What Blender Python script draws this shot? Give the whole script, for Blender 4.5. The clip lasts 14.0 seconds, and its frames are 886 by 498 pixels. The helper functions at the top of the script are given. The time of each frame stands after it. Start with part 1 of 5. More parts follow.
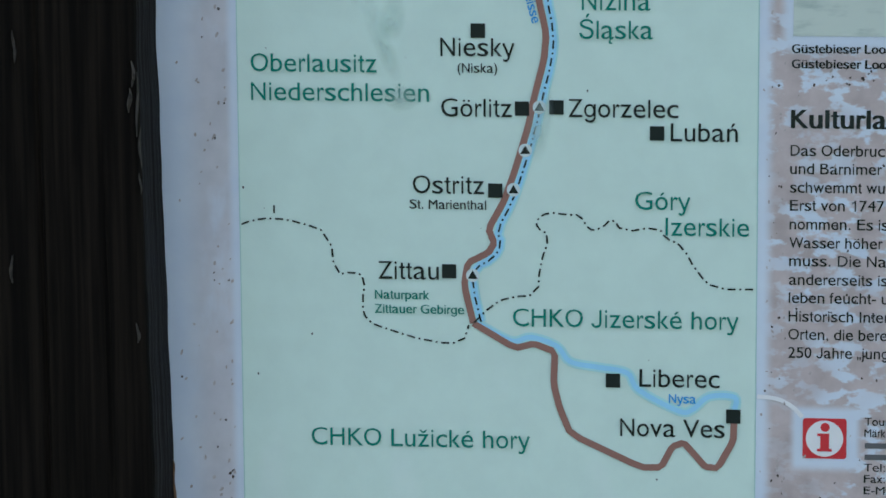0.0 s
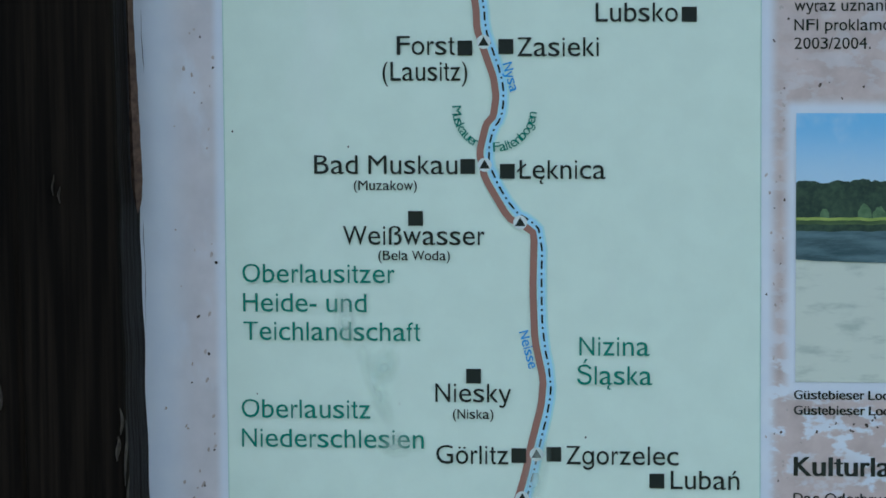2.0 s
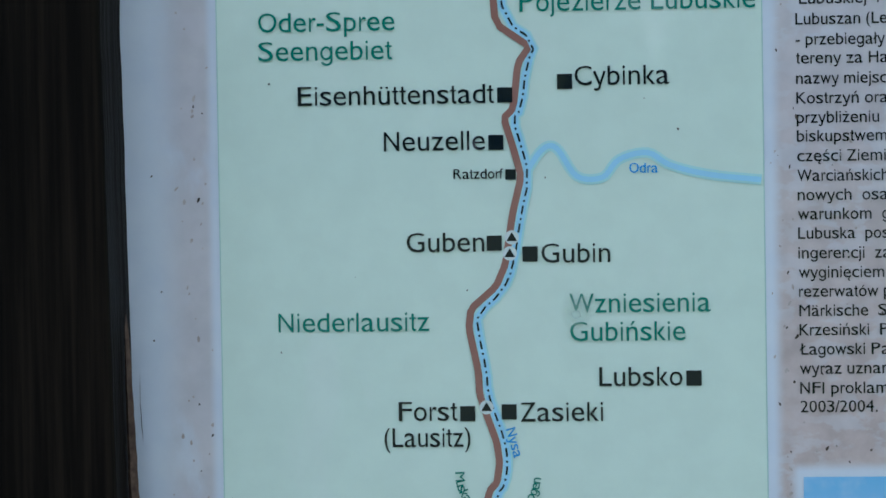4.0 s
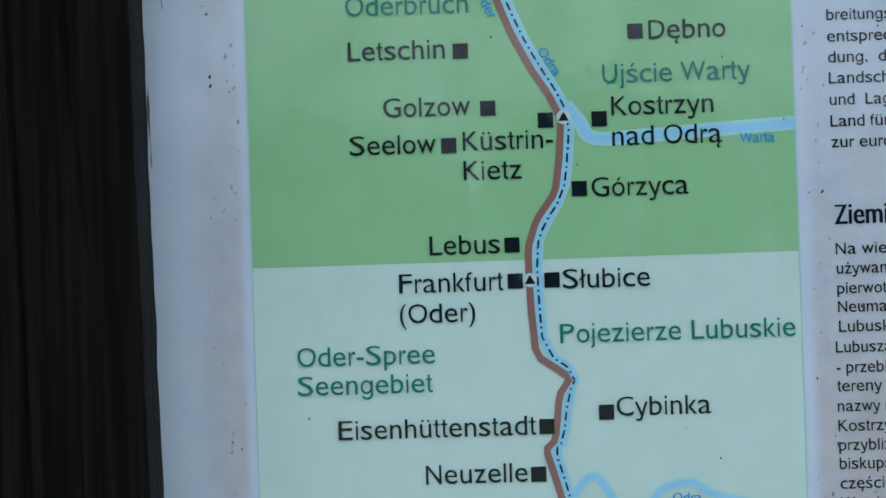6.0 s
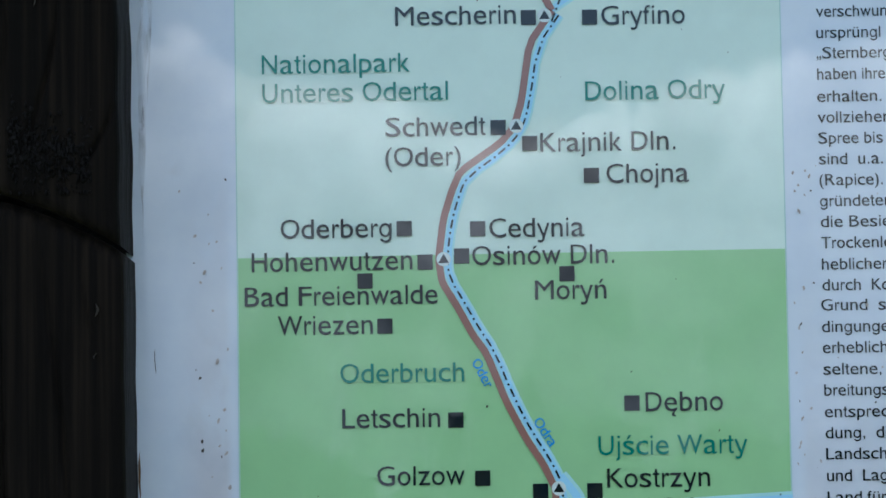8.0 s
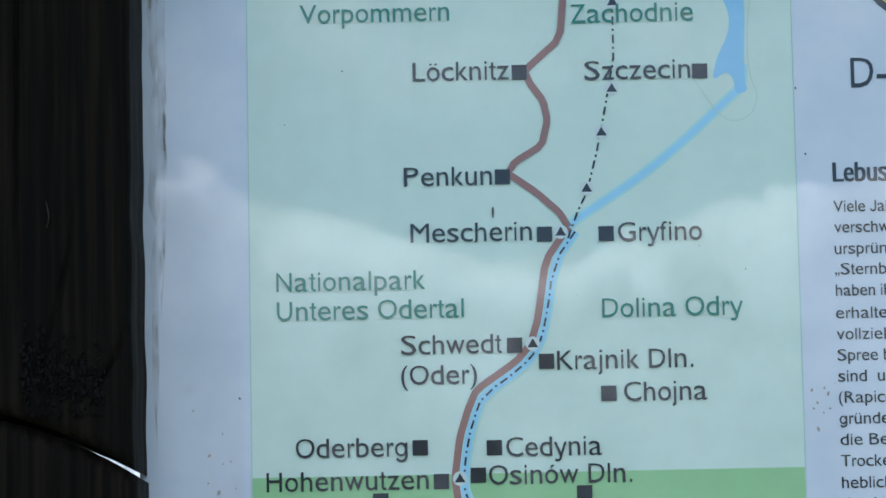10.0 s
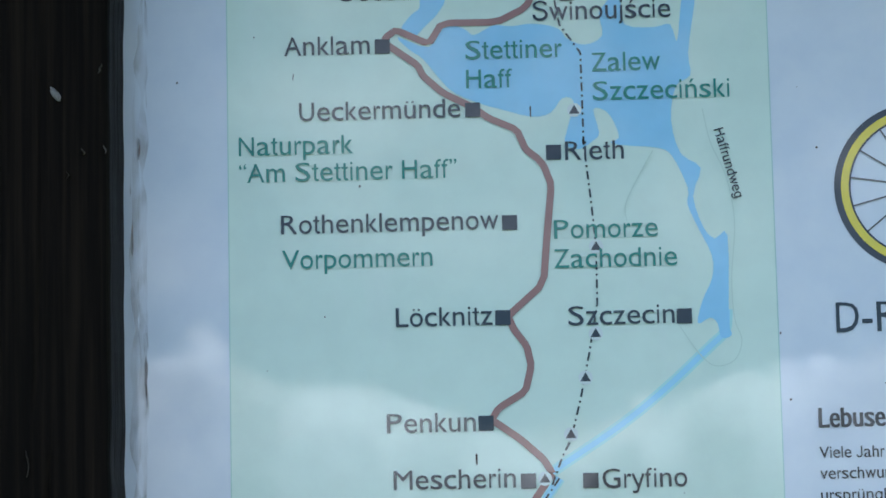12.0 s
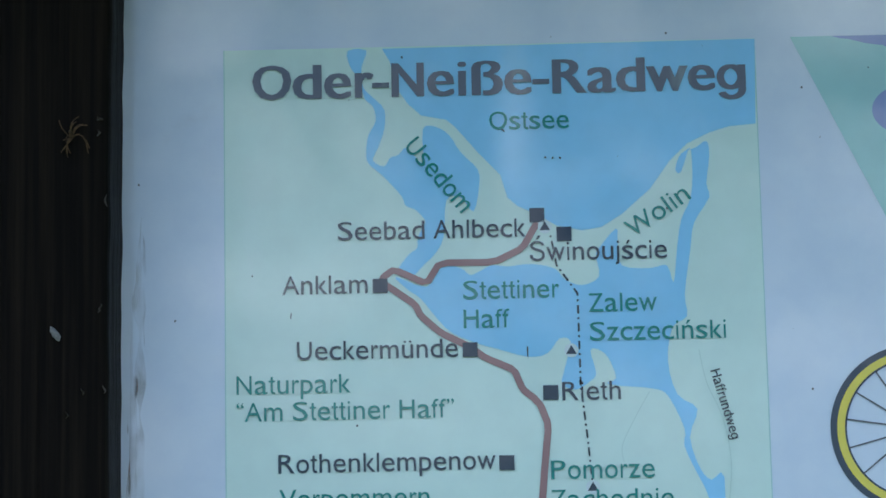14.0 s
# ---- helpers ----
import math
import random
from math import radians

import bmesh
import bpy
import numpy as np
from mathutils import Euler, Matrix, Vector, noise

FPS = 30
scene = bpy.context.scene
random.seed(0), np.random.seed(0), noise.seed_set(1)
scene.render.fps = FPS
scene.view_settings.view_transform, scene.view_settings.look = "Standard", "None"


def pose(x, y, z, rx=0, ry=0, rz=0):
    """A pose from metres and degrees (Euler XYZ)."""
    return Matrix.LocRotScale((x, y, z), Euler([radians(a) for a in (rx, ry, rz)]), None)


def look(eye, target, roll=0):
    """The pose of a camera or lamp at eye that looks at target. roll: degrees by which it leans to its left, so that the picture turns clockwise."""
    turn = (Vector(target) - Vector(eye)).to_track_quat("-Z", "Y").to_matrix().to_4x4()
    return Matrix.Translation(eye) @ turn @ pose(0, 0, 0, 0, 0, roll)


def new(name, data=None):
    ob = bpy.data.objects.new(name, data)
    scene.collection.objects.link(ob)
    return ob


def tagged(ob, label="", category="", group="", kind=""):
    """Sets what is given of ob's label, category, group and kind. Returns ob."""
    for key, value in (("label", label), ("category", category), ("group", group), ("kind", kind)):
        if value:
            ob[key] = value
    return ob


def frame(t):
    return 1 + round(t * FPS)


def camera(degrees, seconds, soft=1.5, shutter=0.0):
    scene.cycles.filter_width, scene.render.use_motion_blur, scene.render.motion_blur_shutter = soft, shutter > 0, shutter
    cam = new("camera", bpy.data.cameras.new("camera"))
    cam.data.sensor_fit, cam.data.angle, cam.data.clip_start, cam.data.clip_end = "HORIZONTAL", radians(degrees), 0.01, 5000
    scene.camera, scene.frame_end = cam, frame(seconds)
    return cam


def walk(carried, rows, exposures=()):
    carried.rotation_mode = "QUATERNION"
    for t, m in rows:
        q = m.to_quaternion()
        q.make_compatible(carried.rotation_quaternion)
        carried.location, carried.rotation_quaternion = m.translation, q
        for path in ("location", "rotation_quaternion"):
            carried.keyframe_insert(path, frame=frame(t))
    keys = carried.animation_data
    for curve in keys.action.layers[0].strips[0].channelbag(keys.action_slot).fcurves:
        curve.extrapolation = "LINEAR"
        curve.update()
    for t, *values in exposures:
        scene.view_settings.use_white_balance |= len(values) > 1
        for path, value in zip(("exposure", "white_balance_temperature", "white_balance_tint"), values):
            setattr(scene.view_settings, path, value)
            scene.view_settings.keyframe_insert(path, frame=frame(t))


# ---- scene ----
cam = camera(14.0, 14.0, 1.6)
PATH = [
    (0, (0.313, -1.766, 1.349), (0.081, 0.185, 0.976), -0.4),
    (0.5, (0.303, -1.757, 1.354), (0.084, 0.201, 1.013), -0.6),
    (1, (0.298, -1.748, 1.358), (0.082, 0.217, 1.054), -0.6),
    (1.5, (0.299, -1.739, 1.366), (0.083, 0.231, 1.103), -0.8),
    (2, (0.299, -1.728, 1.371), (0.079, 0.248, 1.157), -0.4),
    (2.5, (0.285, -1.726, 1.377), (0.08, 0.256, 1.203), -0.6),
    (3, (0.271, -1.722, 1.381), (0.08, 0.265, 1.245), -0.7),
    (3.5, (0.279, -1.715, 1.393), (0.082, 0.273, 1.292), -0.8),
    (4, (0.28, -1.709, 1.408), (0.079, 0.28, 1.352), -0.9),
    (4.2, (0.273, -1.706, 1.411), (0.076, 0.284, 1.379), -0.9),
    (6.3, (0.162, -1.714, 1.51), (0.086, 0.285, 1.546), -1.4),
    (6.5, (0.155, -1.711, 1.513), (0.089, 0.288, 1.565), -0.9),
    (7, (0.15, -1.703, 1.52), (0.09, 0.294, 1.621), -1.1),
    (7.5, (0.147, -1.704, 1.526), (0.09, 0.289, 1.678), -1.0),
    (8, (0.138, -1.703, 1.53), (0.091, 0.287, 1.721), -0.9),
    (8.2, (0.137, -1.7, 1.531), (0.09, 0.289, 1.737), -0.9),
    (10.3, (0.138, -1.692, 1.576), (0.084, 0.287, 1.857), -1.1),
    (10.5, (0.14, -1.687, 1.578), (0.085, 0.291, 1.873), -1.1),
    (11, (0.154, -1.687, 1.588), (0.088, 0.286, 1.905), -1.1),
    (11.5, (0.156, -1.687, 1.594), (0.091, 0.282, 1.94), -1.2),
    (12, (0.152, -1.69, 1.608), (0.094, 0.277, 1.966), -1.2),
    (12.5, (0.151, -1.696, 1.619), (0.095, 0.266, 2.001), -1.0),
    (13, (0.15, -1.694, 1.619), (0.096, 0.262, 2.033), -1.1),
    (13.5, (0.139, -1.697, 1.627), (0.1, 0.255, 2.062), -1.2),
    (14, (0.131, -1.7, 1.634), (0.102, 0.247, 2.091), -1.1),
]
walk(cam, [(t, look(eye, target, roll)) for t, eye, target, roll in PATH], ((0, 1.00, 6250, 13), (4, 1.03, 6250, 13), (8, 1.11, 6200, 12.5), (11, 1.17, 6150, 12), (14, 1.16, 5820, 10.5)))

# ---- world, sun, exposure ----
SUN_ELEVATION, SUN_TURN = 48, 20
world = bpy.data.worlds.new("world")
scene.world = world
world.use_nodes = True
wn, wl = world.node_tree.nodes, world.node_tree.links
sky = wn.new("ShaderNodeTexSky")
sky.sky_type, sky.sun_disc = "NISHITA", False
sky.dust_density, sky.ozone_density = 0.3, 3.0
sky.sun_elevation, sky.sun_rotation = radians(SUN_ELEVATION), radians(SUN_TURN)
place = wn.new("ShaderNodeTexCoord")
stretch = wn.new("ShaderNodeMapping")
stretch.inputs["Scale"].default_value = (1.0, 1.0, 1.6)
stretch.inputs["Location"].default_value = (0.35, 0.0, 0.1)
cloud_shape = wn.new("ShaderNodeTexNoise")
cloud_shape.inputs["Scale"].default_value = 17.0
cloud_shape.inputs["Detail"].default_value = 10.0
cloud_shape.inputs["Roughness"].default_value = 0.6
heights = wn.new("ShaderNodeSeparateXYZ")
bank = wn.new("ShaderNodeValToRGB")  # loose clouds high up
bank.color_ramp.elements[0].color, bank.color_ramp.elements[1].color = (0, 0, 0, 1), (0.132, 0.132, 0.132, 1)
for height, amount in ((0.27, 0.0), (0.34, 0.135)):
    stop = bank.color_ramp.elements.new(height)
    stop.color = (amount, amount, amount, 1)
lift = wn.new("ShaderNodeMath")
lift.inputs[1].default_value = -0.2
cover = wn.new("ShaderNodeMath")
cloud_edge = wn.new("ShaderNodeValToRGB")
cloud_edge.color_ramp.elements[0].position, cloud_edge.color_ramp.elements[1].position = 0.505, 0.555
cloud = wn.new("ShaderNodeMixRGB")
billow = wn.new("ShaderNodeTexNoise")
billow.inputs["Scale"].default_value, billow.inputs["Detail"].default_value = 26.0, 8.0
billow_tone = wn.new("ShaderNodeValToRGB")
billow_tone.color_ramp.elements[0].position, billow_tone.color_ramp.elements[1].position = 0.38, 0.62
billow_tone.color_ramp.elements[0].color, billow_tone.color_ramp.elements[1].color = (0.36, 0.39, 0.44, 1), (1, 1, 1, 1)
whole = wn.new("ShaderNodeMixRGB")
whole.blend_type = "MULTIPLY"
whole.inputs[0].default_value = 1.0
whole.inputs[2].default_value = (24.4, 24.6, 24.9, 1)
wl.new(stretch.outputs[0], billow.inputs["Vector"])
wl.new(billow.outputs["Fac"], billow_tone.inputs[0])
wl.new(billow_tone.outputs[0], whole.inputs[1])
wl.new(whole.outputs[0], cloud.inputs[2])
wl.new(place.outputs["Generated"], stretch.inputs[0])
wl.new(stretch.outputs[0], cloud_shape.inputs["Vector"])
wl.new(place.outputs["Generated"], heights.inputs[0])
wl.new(heights.outputs["Z"], bank.inputs[0])
wl.new(cloud_shape.outputs["Fac"], cover.inputs[0])
wl.new(bank.outputs[0], lift.inputs[0])
wl.new(lift.outputs[0], cover.inputs[1])
wl.new(cover.outputs[0], cloud_edge.inputs[0])
wl.new(cloud_edge.outputs[0], cloud.inputs[0])
wl.new(sky.outputs[0], cloud.inputs[1])


def sky_math(how, a, b=0.0, c=0.0):
    m = wn.new("ShaderNodeMath")
    m.operation = how
    for socket, v in zip(m.inputs, (a, b, c)):
        if isinstance(v, (int, float)):
            socket.default_value = v
        else:
            wl.new(v, socket)
    return m.outputs[0]


def sky_spread(value, low, high, to_low=0.0, to_high=1.0):
    r = wn.new("ShaderNodeMapRange")
    r.interpolation_type = "SMOOTHSTEP"
    wl.new(value, r.inputs[0])
    for socket, v in zip(r.inputs[1:5], (low, high, to_low, to_high)):
        socket.default_value = v
    return r.outputs[0]


def sky_noise(scale, detail, rough=0.55):
    n = wn.new("ShaderNodeTexNoise")
    n.inputs["Scale"].default_value, n.inputs["Detail"].default_value, n.inputs["Roughness"].default_value = scale, detail, rough
    wl.new(place.outputs["Generated"], n.inputs["Vector"])
    return n.outputs["Fac"]


def sky_mix(factor, under, over):
    m = wn.new("ShaderNodeMixRGB")
    wl.new(factor, m.inputs[0])
    wl.new(under, m.inputs[1])
    if isinstance(over, tuple):
        m.inputs[2].default_value = (*over, 1)
    else:
        wl.new(over, m.inputs[2])
    return m.outputs[0]


sky_x, sky_z = heights.outputs["X"], heights.outputs["Z"]
# a bank of cumulus over the horizon: its heads (sideways, height), bright along their tops and greyer below
heads = wn.new("ShaderNodeValToRGB")
heads.color_ramp.interpolation = "B_SPLINE"
heads.color_ramp.elements[0].color, heads.color_ramp.elements[1].color = (0.70, 0.70, 0.70, 1), (0.75, 0.75, 0.75, 1)
for side, height in ((-0.122, 0.141), (-0.103, 0.160), (-0.092, 0.159), (-0.074, 0.144), (-0.045, 0.139), (-0.017, 0.133), (0.006, 0.132), (0.035, 0.139), (0.065, 0.147), (0.09, 0.151)):
    stop = heads.color_ramp.elements.new((side + 0.16) / 0.32)
    stop.color = (height * 5, height * 5, height * 5, 1)
wl.new(sky_math("DIVIDE", sky_math("ADD", sky_x, 0.16), 0.32), heads.inputs[0])
rough_edge = sky_math("ADD", sky_math("MULTIPLY_ADD", sky_noise(55.0, 4.0, 0.55), 0.030, -0.015), sky_math("MULTIPLY_ADD", sky_noise(150.0, 5.0, 0.6), 0.014, -0.007))
depth = sky_math("SUBTRACT", sky_math("ADD", sky_math("DIVIDE", heads.outputs[0], 5.0), rough_edge), sky_z)
lit = wn.new("ShaderNodeValToRGB")
lit.color_ramp.elements[0].color, lit.color_ramp.elements[1].color = (0.84, 0.90, 0.97, 1), (0.20, 0.24, 0.285, 1)
for at, tone in ((0.07, (0.92, 0.98, 1.04)), (0.18, (0.54, 0.59, 0.66)), (0.42, (0.28, 0.32, 0.36)), (0.62, (0.22, 0.255, 0.295))):
    stop = lit.color_ramp.elements.new(at)
    stop.color = (*tone, 1)
wl.new(sky_math("DIVIDE", depth, 0.125), lit.inputs[0])
puffs = sky_spread(sky_noise(46.0, 9.0, 0.68), 0.38, 0.62, 9.0, 24.0)
bank_tone = wn.new("ShaderNodeMixRGB")
bank_tone.blend_type, bank_tone.inputs[0].default_value = "MULTIPLY", 1.0
wl.new(lit.outputs[0], bank_tone.inputs[1])
wl.new(puffs, bank_tone.inputs[2])
# thin veils above the bank: (sideways, height, half width, half height, strength)
veil = sky_math("MULTIPLY", sky_spread(sky_noise(21.0, 7.0, 0.64), 0.44, 0.66, 0.0, 0.42), sky_spread(sky_z, 0.15, 0.20))
ragged = sky_math("MULTIPLY_ADD", sky_noise(38.0, 6.0, 0.62), 1.6, -0.8)
for side, height, wide, tall, strength in ((-0.056, 0.219, 0.034, 0.022, 0.60), (-0.026, 0.182, 0.040, 0.016, 0.35), (0.006, 0.257, 0.0075, 0.030, 0.62), (0.102, 0.294, 0.034, 0.020, 0.8), (0.045, 0.185, 0.05, 0.02, 0.22), (-0.112, 0.178, 0.035, 0.018, 0.35)):
    u = sky_math("DIVIDE", sky_math("SUBTRACT", sky_x, side), wide)
    w = sky_math("DIVIDE", sky_math("SUBTRACT", sky_z, height), tall)
    far = sky_math("ADD", sky_math("SQRT", sky_math("ADD", sky_math("MULTIPLY", u, u), sky_math("MULTIPLY", w, w))), ragged)
    veil = sky_math("MAXIMUM", veil, sky_spread(far, 0.0, 1.25, strength, 0.0))
veiled = sky_mix(veil, cloud.outputs[0], (19.0, 20.2, 21.6))
whole_sky = sky_mix(sky_spread(depth, -0.0005, 0.0045), veiled, bank_tone.outputs[0])
wl.new(whole_sky, wn["Background"].inputs["Color"])
wn["Background"].inputs["Strength"].default_value = 0.1

sun = new("sun", bpy.data.lights.new("sun", "SUN"))
sun.data.energy, sun.data.angle, sun.data.color = 3.0, radians(0.5), (1.0, 0.95, 0.88)
sun.matrix_world = look((0, 0, 0), (-math.sin(radians(SUN_TURN)), -math.cos(radians(SUN_TURN)), -math.tan(radians(SUN_ELEVATION))))

# ---- materials ----


def material(name, rough=0.5, metal=0.0):
    m = bpy.data.materials.new(name)
    m.use_nodes = True
    n = m.node_tree.nodes["Principled BSDF"]
    n.inputs["Roughness"].default_value, n.inputs["Metallic"].default_value = rough, metal
    return m, m.node_tree.nodes, m.node_tree.links, n


def noise_node(nodes, links, scale, detail=4.0, squeeze=(1, 1, 1), rough=0.55):
    where, mapping, tex = nodes.new("ShaderNodeTexCoord"), nodes.new("ShaderNodeMapping"), nodes.new("ShaderNodeTexNoise")
    mapping.inputs["Scale"].default_value = squeeze
    tex.inputs["Scale"].default_value, tex.inputs["Detail"].default_value, tex.inputs["Roughness"].default_value = scale, detail, rough
    links.new(where.outputs["Object"], mapping.inputs[0])
    links.new(mapping.outputs[0], tex.inputs["Vector"])
    return tex.outputs["Fac"]


def spread(nodes, links, value, low, high, to_low=0.0, to_high=1.0):
    r = nodes.new("ShaderNodeMapRange")
    r.interpolation_type = "SMOOTHSTEP"
    for i, v in zip((1, 2, 3, 4), (low, high, to_low, to_high)):
        r.inputs[i].default_value = v
    links.new(value, r.inputs[0])
    return r.outputs[0]


def blend(nodes, links, factor, a, b):
    mix = nodes.new("ShaderNodeMixRGB")
    for socket, v in zip(mix.inputs, (factor, a, b)):
        if isinstance(v, (int, float)):
            socket.default_value = v
        elif isinstance(v, tuple):
            socket.default_value = (*v, 1)
        else:
            links.new(v, socket)
    return mix.outputs[0]


def times(nodes, links, a, b, how="MULTIPLY"):
    m = nodes.new("ShaderNodeMath")
    m.operation = how
    for socket, v in zip(m.inputs, (a, b)):
        if isinstance(v, (int, float)):
            socket.default_value = v
        else:
            links.new(v, socket)
    return m.outputs[0]


def gloss(nodes, links, shader):
    """The clear laminate over the print: shiny, a little wavy, with duller wiped patches."""
    dull = spread(nodes, links, noise_node(nodes, links, 30, 5), 0.35, 0.75, 0.012, 0.030)
    links.new(dull, shader.inputs["Roughness"])
    bump = nodes.new("ShaderNodeBump")
    bump.inputs["Strength"].default_value, bump.inputs["Distance"].default_value = 0.06, 0.002
    links.new(noise_node(nodes, links, 9, 2), bump.inputs["Height"])
    links.new(bump.outputs[0], shader.inputs["Normal"])
    shader.inputs["IOR"].default_value = 1.52


def print_ink(name, colour, fade=0.0, pale=(0.62, 0.74, 0.68)):
    """A printed colour under laminate, faintly mottled; fade: how far it has bleached in patches."""
    m, nodes, links, shader = material(name)
    mottle = spread(nodes, links, noise_node(nodes, links, 55, 6), 0.3, 0.7)
    c = blend(nodes, links, mottle, tuple(v * 0.97 for v in colour), tuple(min(1, v * 1.02) for v in colour))
    streak = spread(nodes, links, noise_node(nodes, links, 14, 4, (2.2, 1, 0.7)), 0.56, 0.74, 0.0, fade)
    c = blend(nodes, links, streak, c, pale)
    links.new(c, shader.inputs["Base Color"])
    gloss(nodes, links, shader)
    return m


MAP_GREEN = print_ink("map_pale_green", (0.62, 0.78, 0.695), 0.22, (0.72, 0.80, 0.78))
MAP_BAND = print_ink("map_mid_green", (0.315, 0.60, 0.30), 0.25, (0.5, 0.72, 0.5))
WATER = print_ink("map_water_blue", (0.28, 0.605, 0.865), 0.12)
SHORE = print_ink("map_shore_sand", (0.58, 0.74, 0.55))
RIVER_BLUE = print_ink("river_light_blue", (0.34, 0.68, 0.88), 0.1)
RIVER_HALO = print_ink("river_pale_blue", (0.42, 0.74, 0.76), 0.1)
ROUTE_BROWN = print_ink("route_brown", (0.30, 0.15, 0.125), 0.3, (0.5, 0.35, 0.3))
INK_BLACK = print_ink("black_ink", (0.006, 0.013, 0.018), 0.12, (0.25, 0.33, 0.32))
INK_GREEN = print_ink("green_ink", (0.0005, 0.20, 0.15), 0.03, (0.2, 0.42, 0.36))
INK_BLUE = print_ink("blue_ink", (0.015, 0.31, 0.72), 0.12)
INK_GREY = print_ink("grey_ink", (0.12, 0.12, 0.13), 0.3)
PATH_GREY = print_ink("path_grey", (0.53, 0.69, 0.61))
DISC_PALE = print_ink("disc_pale", (0.62, 0.72, 0.72))
MARK_WHITE = print_ink("mark_white", (0.8, 0.8, 0.8), 0.2)
SIGN_RED = print_ink("sign_red", (0.62, 0.035, 0.05), 0.1)
TYRE_BLACK = print_ink("tyre_black", (0.03, 0.035, 0.04))
RIM_YELLOW = print_ink("rim_yellow", (0.75, 0.62, 0.05))
TEAL = print_ink("sign_teal", (0.36, 0.6, 0.57))
PURPLE = print_ink("sign_purple", (0.25, 0.3, 0.52))
EDGE_GREEN = print_ink("edge_line_green", (0.40, 0.64, 0.58))


def photo_ink(name, dark, light, scale, squeeze=(1, 1, 1)):
    """A printed patch of a photograph: two tones in a fine pattern, and a coarser one over it."""
    m, nodes, links, shader = material(name)
    fine = spread(nodes, links, noise_node(nodes, links, scale, 8, squeeze, 0.65), 0.32, 0.68)
    broad = spread(nodes, links, noise_node(nodes, links, scale * 0.22, 3, squeeze), 0.35, 0.65, 0.2, 0.8)
    c = blend(nodes, links, times(nodes, links, times(nodes, links, fine, broad, "ADD"), 0.55), dark, light)
    links.new(c, shader.inputs["Base Color"])
    gloss(nodes, links, shader)
    return m


PHOTO_TREES = photo_ink("photo_trees", (0.006, 0.022, 0.028), (0.040, 0.085, 0.060), 300)
PHOTO_MEADOW = photo_ink("photo_meadow", (0.13, 0.25, 0.05), (0.34, 0.44, 0.12), 200, (0.4, 1, 2))
PHOTO_BANK = photo_ink("photo_bank", (0.015, 0.045, 0.030), (0.08, 0.14, 0.06), 200, (0.35, 1, 2))
PHOTO_WATER = photo_ink("photo_water", (0.012, 0.045, 0.058), (0.12, 0.215, 0.255), 110, (0.35, 1, 2.2))


def smear_material():
    m, nodes, links, shader = material("wiped_smear")
    shader.inputs["Base Color"].default_value = (0.60, 0.765, 0.70, 1)
    gloss(nodes, links, shader)
    where, length, clear, mix = nodes.new("ShaderNodeTexCoord"), nodes.new("ShaderNodeVectorMath"), nodes.new("ShaderNodeBsdfTransparent"), nodes.new("ShaderNodeMixShader")
    length.operation = "LENGTH"
    links.new(where.outputs["Object"], length.inputs[0])
    soft = spread(nodes, links, length.outputs["Value"], 0.1, 1.0, 0.44, 0.0)
    soft = times(nodes, links, soft, spread(nodes, links, noise_node(nodes, links, 1.3, 1), 0.3, 0.7, 0.55, 1.0))
    links.new(soft, mix.inputs[0])
    links.new(clear.outputs[0], mix.inputs[1])
    links.new(shader.outputs[0], mix.inputs[2])
    links.new(mix.outputs[0], nodes["Material Output"].inputs["Surface"])
    return m


def film_material(name, light, deep, most):
    """A thin matt film of dried dirt or rust, broken where it has flaked away."""
    m, nodes, links, shader = material(name, 0.85)
    c = blend(nodes, links, spread(nodes, links, noise_node(nodes, links, 160, 6), 0.3, 0.7), light, deep)
    links.new(c, shader.inputs["Base Color"])
    clear, mix = nodes.new("ShaderNodeBsdfTransparent"), nodes.new("ShaderNodeMixShader")
    links.new(spread(nodes, links, noise_node(nodes, links, 110, 5, (1, 1, 0.35)), 0.40, 0.70, 0.06, most), mix.inputs[0])
    links.new(clear.outputs[0], mix.inputs[1])
    links.new(shader.outputs[0], mix.inputs[2])
    links.new(mix.outputs[0], nodes["Material Output"].inputs["Surface"])
    return m


def photo_sand_material():
    m, nodes, links, shader = material("photo_sand")
    marks = spread(nodes, links, noise_node(nodes, links, 90, 5, (0.5, 1, 1.6)), 0.5, 0.75)
    c = blend(nodes, links, marks, (0.57, 0.645, 0.575), (0.38, 0.46, 0.42))
    links.new(c, shader.inputs["Base Color"])
    gloss(nodes, links, shader)
    return m


def photo_sky_material():
    m, nodes, links, shader = material("photo_sky")
    where, parts = nodes.new("ShaderNodeTexCoord"), nodes.new("ShaderNodeSeparateXYZ")
    links.new(where.outputs["Object"], parts.inputs[0])
    up = spread(nodes, links, parts.outputs["Z"], 1.215, 1.25)
    c = blend(nodes, links, up, (0.42, 0.64, 0.82), (0.17, 0.5, 0.82))
    puff = spread(nodes, links, noise_node(nodes, links, 26, 4), 0.52, 0.72, 0, 0.8)
    c = blend(nodes, links, puff, c, (0.5, 0.66, 0.8))
    links.new(c, shader.inputs["Base Color"])
    gloss(nodes, links, shader)
    return m


